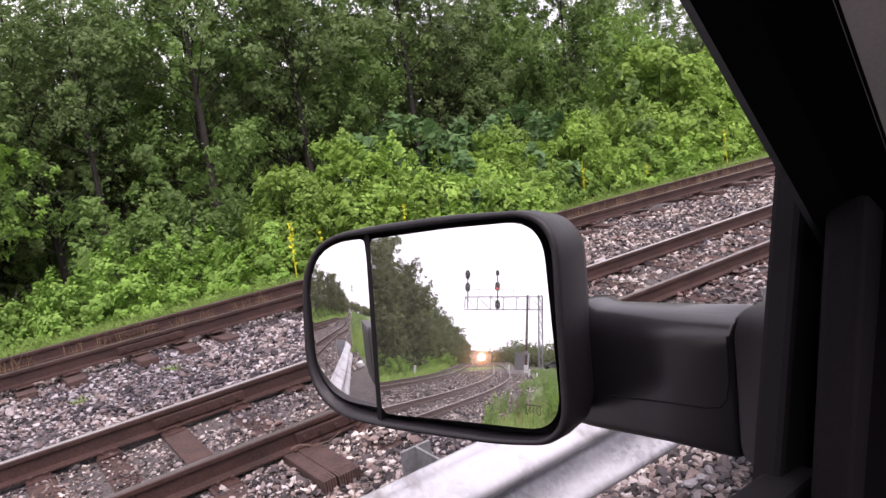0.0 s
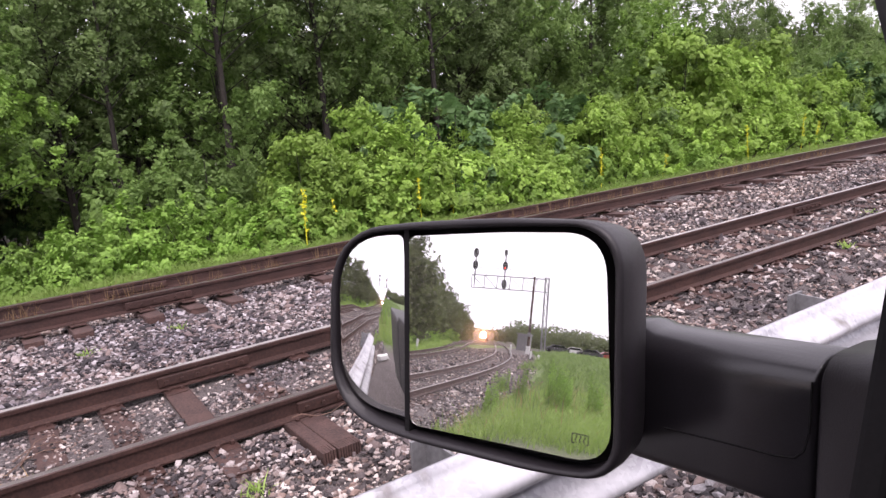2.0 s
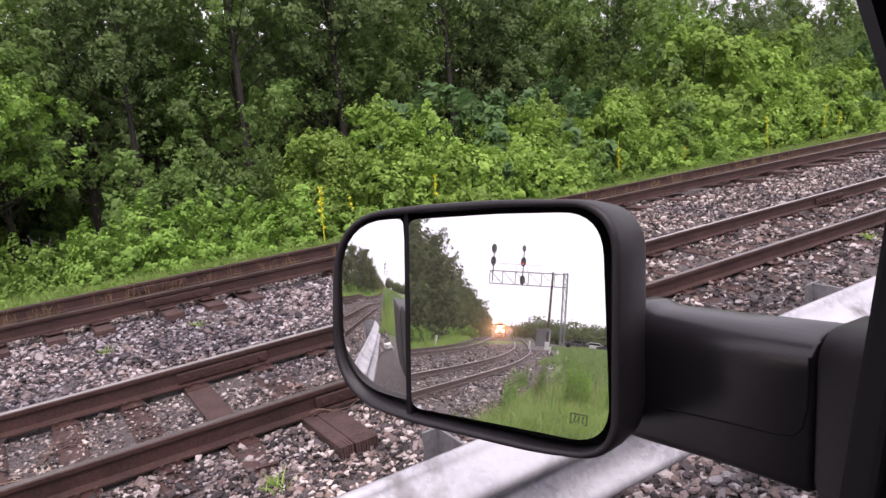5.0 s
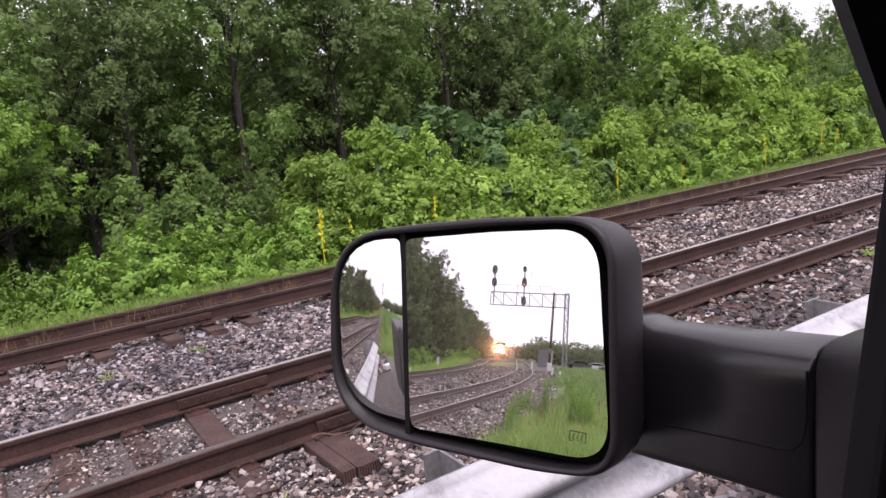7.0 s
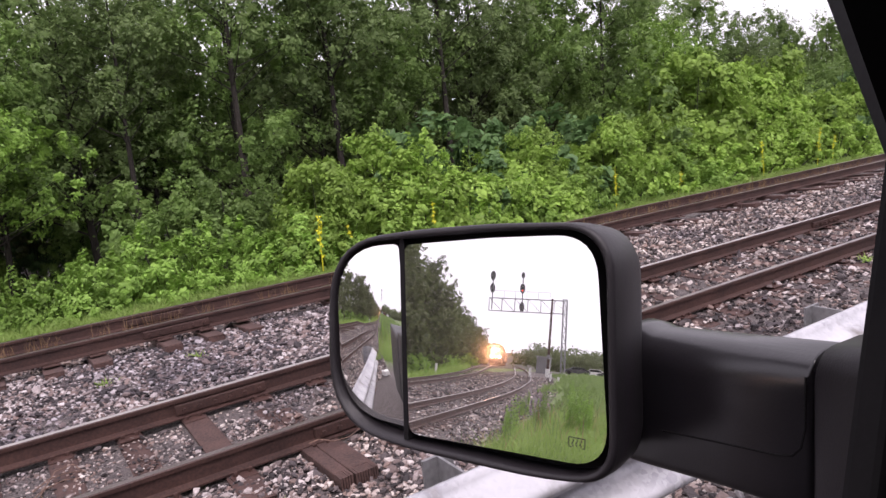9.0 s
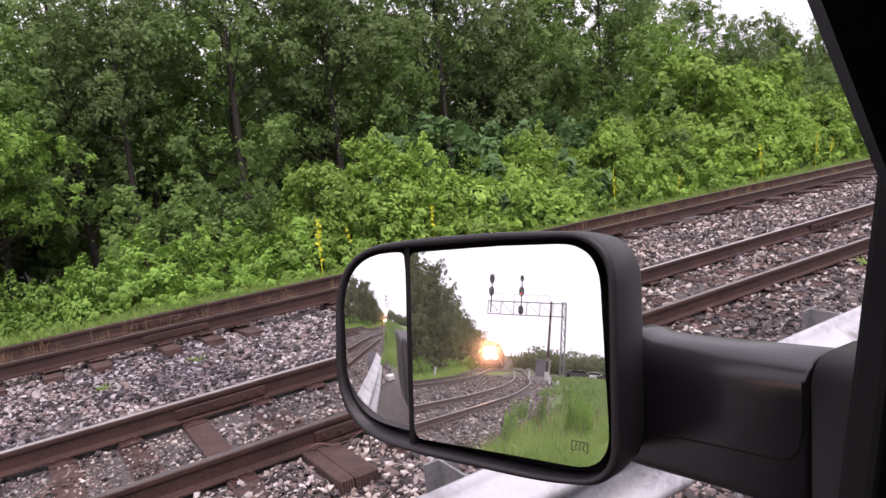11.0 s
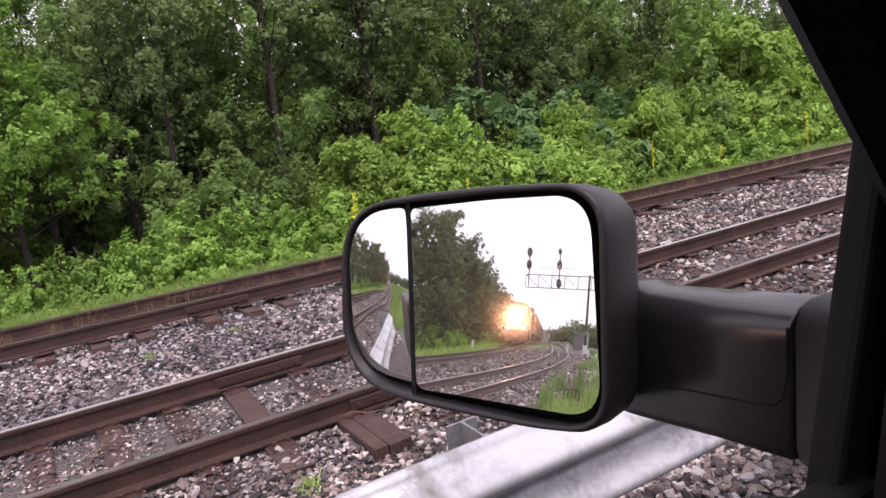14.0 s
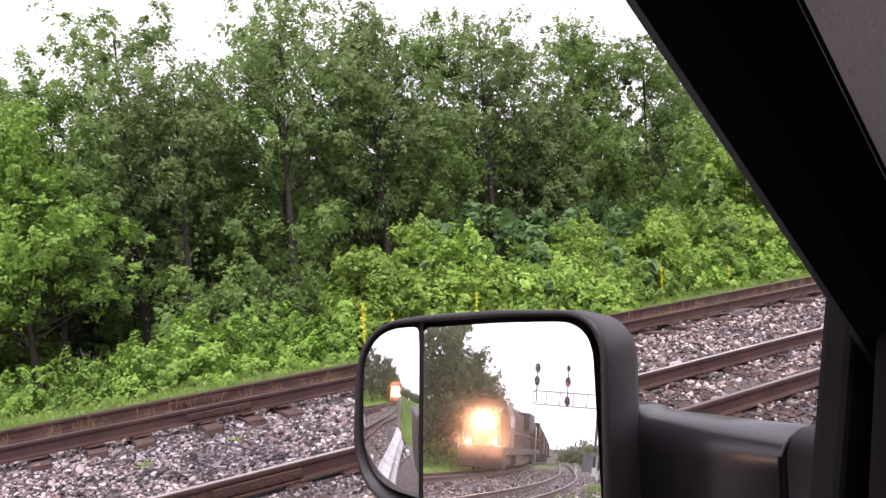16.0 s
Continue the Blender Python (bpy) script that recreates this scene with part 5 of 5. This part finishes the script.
def parked_car(x, y, turn, paint, word):
    c = empty("parked_car", pose(x, y, land(x, y), 0, 0, turn), f"{word} car parked in the far lot", "car", "cars in the far lot")
    bm = bmesh.new()
    side = [(-2.2, 0.35), (2.2, 0.35), (2.25, 0.75), (1.3, 0.95), (0.6, 1.42), (-1.1, 1.45), (-1.8, 1.0), (-2.25, 0.9)]
    loft(bm, [[(a, -0.85, b) for a, b in side], [(a, 0.85, b) for a, b in side]])
    body = part("body", bm, paint, c)
    bm = bmesh.new()
    win = [(1.12, 0.98), (0.55, 1.36), (-1.05, 1.38), (-1.6, 1.0)]
    loft(bm, [[(a, -0.86, b) for a, b in win], [(a, 0.86, b) for a, b in win]])
    part("window_band", bm, DARKGLASS, body)
    for wx in (-1.4, 1.4):
        for wy in (-0.8, 0.8):
            bm = bmesh.new()
            rod(bm, (wx, wy - 0.1, 0.33), (wx, wy + 0.1, 0.33), 0.33, 14)
            part("wheel", bm, RUBBER, c)


for k, (x, y, p, w) in enumerate(((-128, 6.5, TRUCKPAINT, "dark"), (-131, 3.6, WHITEPAINT, "white"), (-127, 0.6, TRUCKPAINT, "dark"), (-133, -2.4, REDPAINT, "red"), (-130, -5.5, TRUCKPAINT, "dark"), (-126, -8.5, WHITEPAINT, "white"), (-131, -12.0, TRUCKPAINT, "dark"))):
    parked_car(x, y, 80 + 9 * (k % 3), p, w)
lot = new("parking_lot", quick_mesh("parking_lot", [(-150, -30, land(-150, -30) + 0.03), (-118, -30, land(-118, -30) + 0.03), (-118, 9, land(-118, 9 - 2) + 0.06), (-150, 9, land(-150, 9 - 2) + 0.06)], [(0, 1, 2, 3)], ASPHALT))
tagged(lot, "worn asphalt parking lot beyond the meadow", "parking lot", kind="structure")
# far wooded rise
frng = np.random.RandomState(11)
ridge = []
for k in range(150):
    f = k / 149
    y = -190 + 420 * f
    x = -330 + frng.uniform(-25, 12)
    if abs(y - FAR_Y - bend(x)) > 10:
        ridge.append((np.array((x, y, land(-330, 0) + 1.5)), (8.0, 8.0, frng.uniform(5.5, 9.0))))
p, nrm = crown_points(frng, ridge, 95000, 7, 0.35, (0.25, 0.5), 0.0)
far_wood = new("far_woods", leaf_mesh("far_woods", p, nrm, np.full(len(p), 1.5), LEAFFAR, 12))
tagged(far_wood, "distant line of dark green woods behind the lot", "woods", kind="stuff")
# woods ahead and on the truck's other side
ridge = []
for k in range(60):
    ridge.append((np.array((90 + frng.uniform(-12, 12), -40 + k * 1.6, 0.5)), (4.5, 4.5, frng.uniform(4.0, 6.0))))
p, nrm = crown_points(frng, ridge, 20000, 8, 0.3, (0.25, 0.5))
ahead_wood = new("far_woods", leaf_mesh("far_woods", p, nrm, np.full(len(p), 0.55), LEAFTREE, 13))
tagged(ahead_wood, "leafy woods closing the line ahead", "woods", kind="stuff")


# ---- the train ----
def wheelset(parent, x, r=0.52):
    for sy in (-0.75, 0.75):
        bm = bmesh.new()
        rod(bm, (x, sy - 0.06, r), (x, sy + 0.06, r), r, 16)
        part("wheel", bm, UNDERGEAR, parent)


def locomotive():
    e = empty("locomotive", Matrix(), "dark blue diesel locomotive with a dirty yellow nose and lit headlights", "locomotive", "locomotives")
    # deck and pilot
    part("frame", one_box(-22.0, -0.4, -1.5, 1.5, 1.15, 1.62, bevel=0.03), LOCOBLUE, e)
    bm = bmesh.new()
    loft(bm, [[(-0.5, -1.5, 0.25), (-0.5, 1.5, 0.25), (-0.5, 1.5, 1.6), (-0.5, -1.5, 1.6)], [(-0.05, -1.35, 0.30), (-0.05, 1.35, 0.30), (-0.25, 1.42, 1.6), (-0.25, -1.42, 1.6)]])
    pilot = part("pilot", bm, LOCOBLUE, e, "dark pilot with plough")
    part("coupler", one_box(-0.1, 0.45, -0.16, 0.16, 0.78, 1.05, bevel=0.04), UNDERGEAR, pilot)
    # short nose
    bm = bmesh.new()
    loft(bm, [[(-0.95, -0.92, 1.62), (-0.95, 0.92, 1.62), (-0.95, 0.80, 3.30), (-0.95, -0.80, 3.30)], [(-2.3, -1.0, 1.62), (-2.3, 1.0, 1.62), (-2.3, 0.90, 3.62), (-2.3, -0.90, 3.62)]])
    bmesh.ops.bevel(bm, geom=bm.edges[:], offset=0.08, segments=2, affect="EDGES", profile=0.5)
    nose = part("nose", bm, LOCOYELLOW, e, "dirty yellow short nose")
    part("nose_door", one_box(-0.955, -0.92, 0.15, 0.7, 1.75, 3.0, bevel=0.01), LOCOYELLOW, nose)
    # cab
    bm = bmesh.new()
    cab = [(-1.52, 1.62), (1.52, 1.62), (1.52, 3.7), (1.15, 4.45), (0.5, 4.68), (-0.5, 4.68), (-1.15, 4.45), (-1.52, 3.7)]
    loft(bm, [[(-2.1, a, b) for a, b in cab], [(-5.0, a, b) for a, b in cab]])
    bmesh.ops.recalc_face_normals(bm, faces=bm.faces[:])
    cabin = part("cab", bm, LOCOYELLOW, e, "yellow fronted driver's cab")
    for y0, y1 in ((-1.3, -0.55), (0.55, 1.3), (-0.48, -0.05), (0.05, 0.48)):
        part("windscreen", one_box(-2.12, -2.085, y0, y1, 3.66, 4.18, bevel=0.01), DARKGLASS, cabin)
    for sy in (-1, 1):
        for x0 in (-3.2, -4.4):
            part("side_window", one_box(x0, x0 + 0.8, sy * 1.525 - 0.012, sy * 1.525 + 0.012, 2.95, 3.65), DARKGLASS, cabin)
    # long hood with radiator wings and grilles
    part("hood", one_box(-16.5, -5.0, -1.0, 1.0, 1.62, 4.35, bevel=0.12), LOCOBLUE, e)
    part("radiator", one_box(-21.3, -16.5, -1.5, 1.5, 3.1, 4.6, bevel=0.10), LOCOBLUE, e)
    part("rear_hood", one_box(-21.3, -16.5, -1.0, 1.0, 1.62, 3.1, bevel=0.05), LOCOBLUE, e)
    for sy in (-1, 1):
        for k in range(7):
            x0 = -6.8 - k * 1.4
            part("hood_door", one_box(x0, x0 + 1.2, sy * 1.0 - 0.03, sy * 1.0 + 0.03, 1.8, 3.9, bevel=0.01), LOCOBLUE, e)
        bm = bmesh.new()
        for k in range(12):
            x0 = -4.9 - k * 1.45
            rod(bm, (x0, sy * 1.45, 1.62), (x0, sy * 1.45, 2.65), 0.03, 5)
        rod(bm, (-4.9, sy * 1.45, 2.65), (-20.9, sy * 1.45, 2.65), 0.03, 5)
        part("hand_rail", bm, LOCOYELLOW, e)
        bm = bmesh.new()
        for k in range(4):
            box(bm, -0.9, -0.45, sy * 1.2 - 0.28, sy * 1.2 + 0.28, 0.42 + 0.33 * k, 0.46 + 0.33 * k)
        part("step_ladder", bm, UNDERGEAR, e)
        bm = bmesh.new()
        rod(bm, (-0.35, sy * 1.4, 1.62), (-0.35, sy * 1.4, 2.7), 0.03, 5)
        rod(bm, (-0.35, sy * 1.4, 2.7), (-0.35, sy * 0.4, 2.7), 0.03, 5)
        rod(bm, (-0.35, sy * 0.4, 2.7), (-0.35, sy * 0.4, 1.62), 0.03, 5)
        part("front_rail", bm, LOCOYELLOW, e)
    part("fuel_tank", one_box(-13.5, -8.5, -1.35, 1.35, 0.35, 1.15, bevel=0.12), UNDERGEAR, e)
    for cx in (-4.2, -17.8):
        for sy in (-1, 1):
            part("bogie_frame", one_box(cx - 2.4, cx + 2.4, sy * 1.08 - 0.10, sy * 1.08 + 0.10, 0.45, 1.0, bevel=0.06), UNDERGEAR, e)
        for k in (-1.85, 0, 1.85):
            wheelset(e, cx + k)
    for x, y in ((-8.0, 0), (-12.0, 0.3), (-3.6, 0.5)):
        part("roof_box", one_box(x - 0.5, x + 0.5, y - 0.35, y + 0.35, 4.35, 4.78, bevel=0.04), LOCOBLUE, e)
    # sealed-beam lamps, each deep in its own tube
    for y, z, x0, x1, r, mat, word in ((-0.13, 3.22, -0.95, -0.26, 0.09, HEADLAMP, "headlight"), (0.13, 3.22, -0.95, -0.26, 0.09, HEADLAMP, "headlight"), (-0.85, 1.85, -0.50, -0.22, 0.09, DITCHLAMP, "ditch_light"), (0.85, 1.85, -0.50, -0.22, 0.09, DITCHLAMP, "ditch_light")):
        bm = bmesh.new()
        turn = [(math.cos(k * math.pi / 9), math.sin(k * math.pi / 9)) for k in range(18)]
        loft(bm, [[(x, y + c * q, z + d * q) for c, d in turn] for x, q in ((x0 + 0.02, r), (x1, r), (x1, r + 0.012), (x0, r + 0.012))], cap=False)
        bm.faces.new([bm.verts.new((x0, y + c * (r + 0.012), z + d * (r + 0.012))) for c, d in turn])
        bmesh.ops.recalc_face_normals(bm, faces=bm.faces[:])
        tube = part(word, bm, SIGNALBLACK, e, "tubular lamp with a glowing warm lens")
        bm = bmesh.new()
        bm.faces.new([bm.verts.new((x0 + 0.03, y + c * r, z + d * r)) for c, d in turn])
        part("lens", bm, mat, tube, "glowing warm lens")
    return e


def freight_car(paint, label):
    c = empty("freight_car", Matrix(), label, "freight car", "freight cars")
    part("underframe", one_box(-16.4, -0.6, -1.2, 1.2, 0.95, 1.25, bevel=0.03), UNDERGEAR, c)
    body = part("body", one_box(-16.2, -0.8, -1.5, 1.5, 1.25, 4.3, bevel=0.06), paint, c)
    for sy in (-1, 1):
        bm = bmesh.new()
        for k in range(13):
            x = -15.9 + k * 1.23
            box(bm, x, x + 0.12, sy * 1.5 - 0.05, sy * 1.5 + 0.05, 1.3, 4.25)
        part("ribbing", bm, paint, body)
    bm = bmesh.new()
    for k in range(8):
        box(bm, -0.84, -0.76, 0.8, 1.25, 1.5 + k * 0.35, 1.54 + k * 0.35)
    part("ladder", bm, UNDERGEAR, c)
    for cx in (-3.0, -14.0):
        for sy in (-1, 1):
            part("bogie_frame", one_box(cx - 1.2, cx + 1.2, sy * 1.05 - 0.08, sy * 1.05 + 0.08, 0.4, 0.8, bevel=0.05), UNDERGEAR, c)
        for k in (-0.9, 0.9):
            wheelset(c, cx + k, 0.45)
    return c


lead = locomotive()
second = copy_thing(lead, Matrix())
second["label"] = "dark blue diesel locomotive coupled second, lamps unlit"
unlit = []
for word in ("headlight", "ditch_light"):
    dark = next(o for o in lead.children if o.name.startswith(word)).children[0].data.copy()
    dark.materials[0] = DARKGLASS
    unlit.append(dark)
for o in list(second.children):
    if o.name.startswith(("headlight", "ditch_light")):
        for lens in o.children:
            lens.data = unlit[0] if o.name.startswith("headlight") else unlit[1]
            lens["label"] = "unlit lens"
box_brown = freight_car(FREIGHT, "brown ribbed freight car behind the locomotives")
box_grey = freight_car(FREIGHTGREY, "grey ribbed freight car behind the locomotives")
TRAIN = [(lead, 0.0, 22.0), (second, 22.8, 22.0), (box_brown, 45.6, 17.0), (box_grey, 62.8, 17.0), (copy_thing(box_brown, Matrix()), 80.0, 17.0), (copy_thing(box_grey, Matrix()), 97.2, 17.0), (copy_thing(box_brown, Matrix()), 114.4, 17.0), (copy_thing(box_brown, Matrix()), 131.6, 17.0)]
SPEED, END = 15.5, -44.0


def on_line(x):
    return Vector((x, FAR_Y + bend(x), grade(x) - 0.08))


def motions():
    """The train runs in along the far track at an even speed."""
    for car, back, length in TRAIN:
        rows = []
        for k in range(33):
            t = k * 0.5
            x = END - SPEED * (16.0 - t) - back
            a, b = on_line(x - 3.5), on_line(x - length + 3.5)
            d = (a - b).normalized()
            yaw = math.degrees(math.atan2(d.y, d.x))
            tip = -math.degrees(math.asin(d.z))
            p = a + d * 3.5
            rows.append((t, pose(p.x, p.y, p.z, -4.5, tip, yaw)))
        walk(car, rows)


motions()
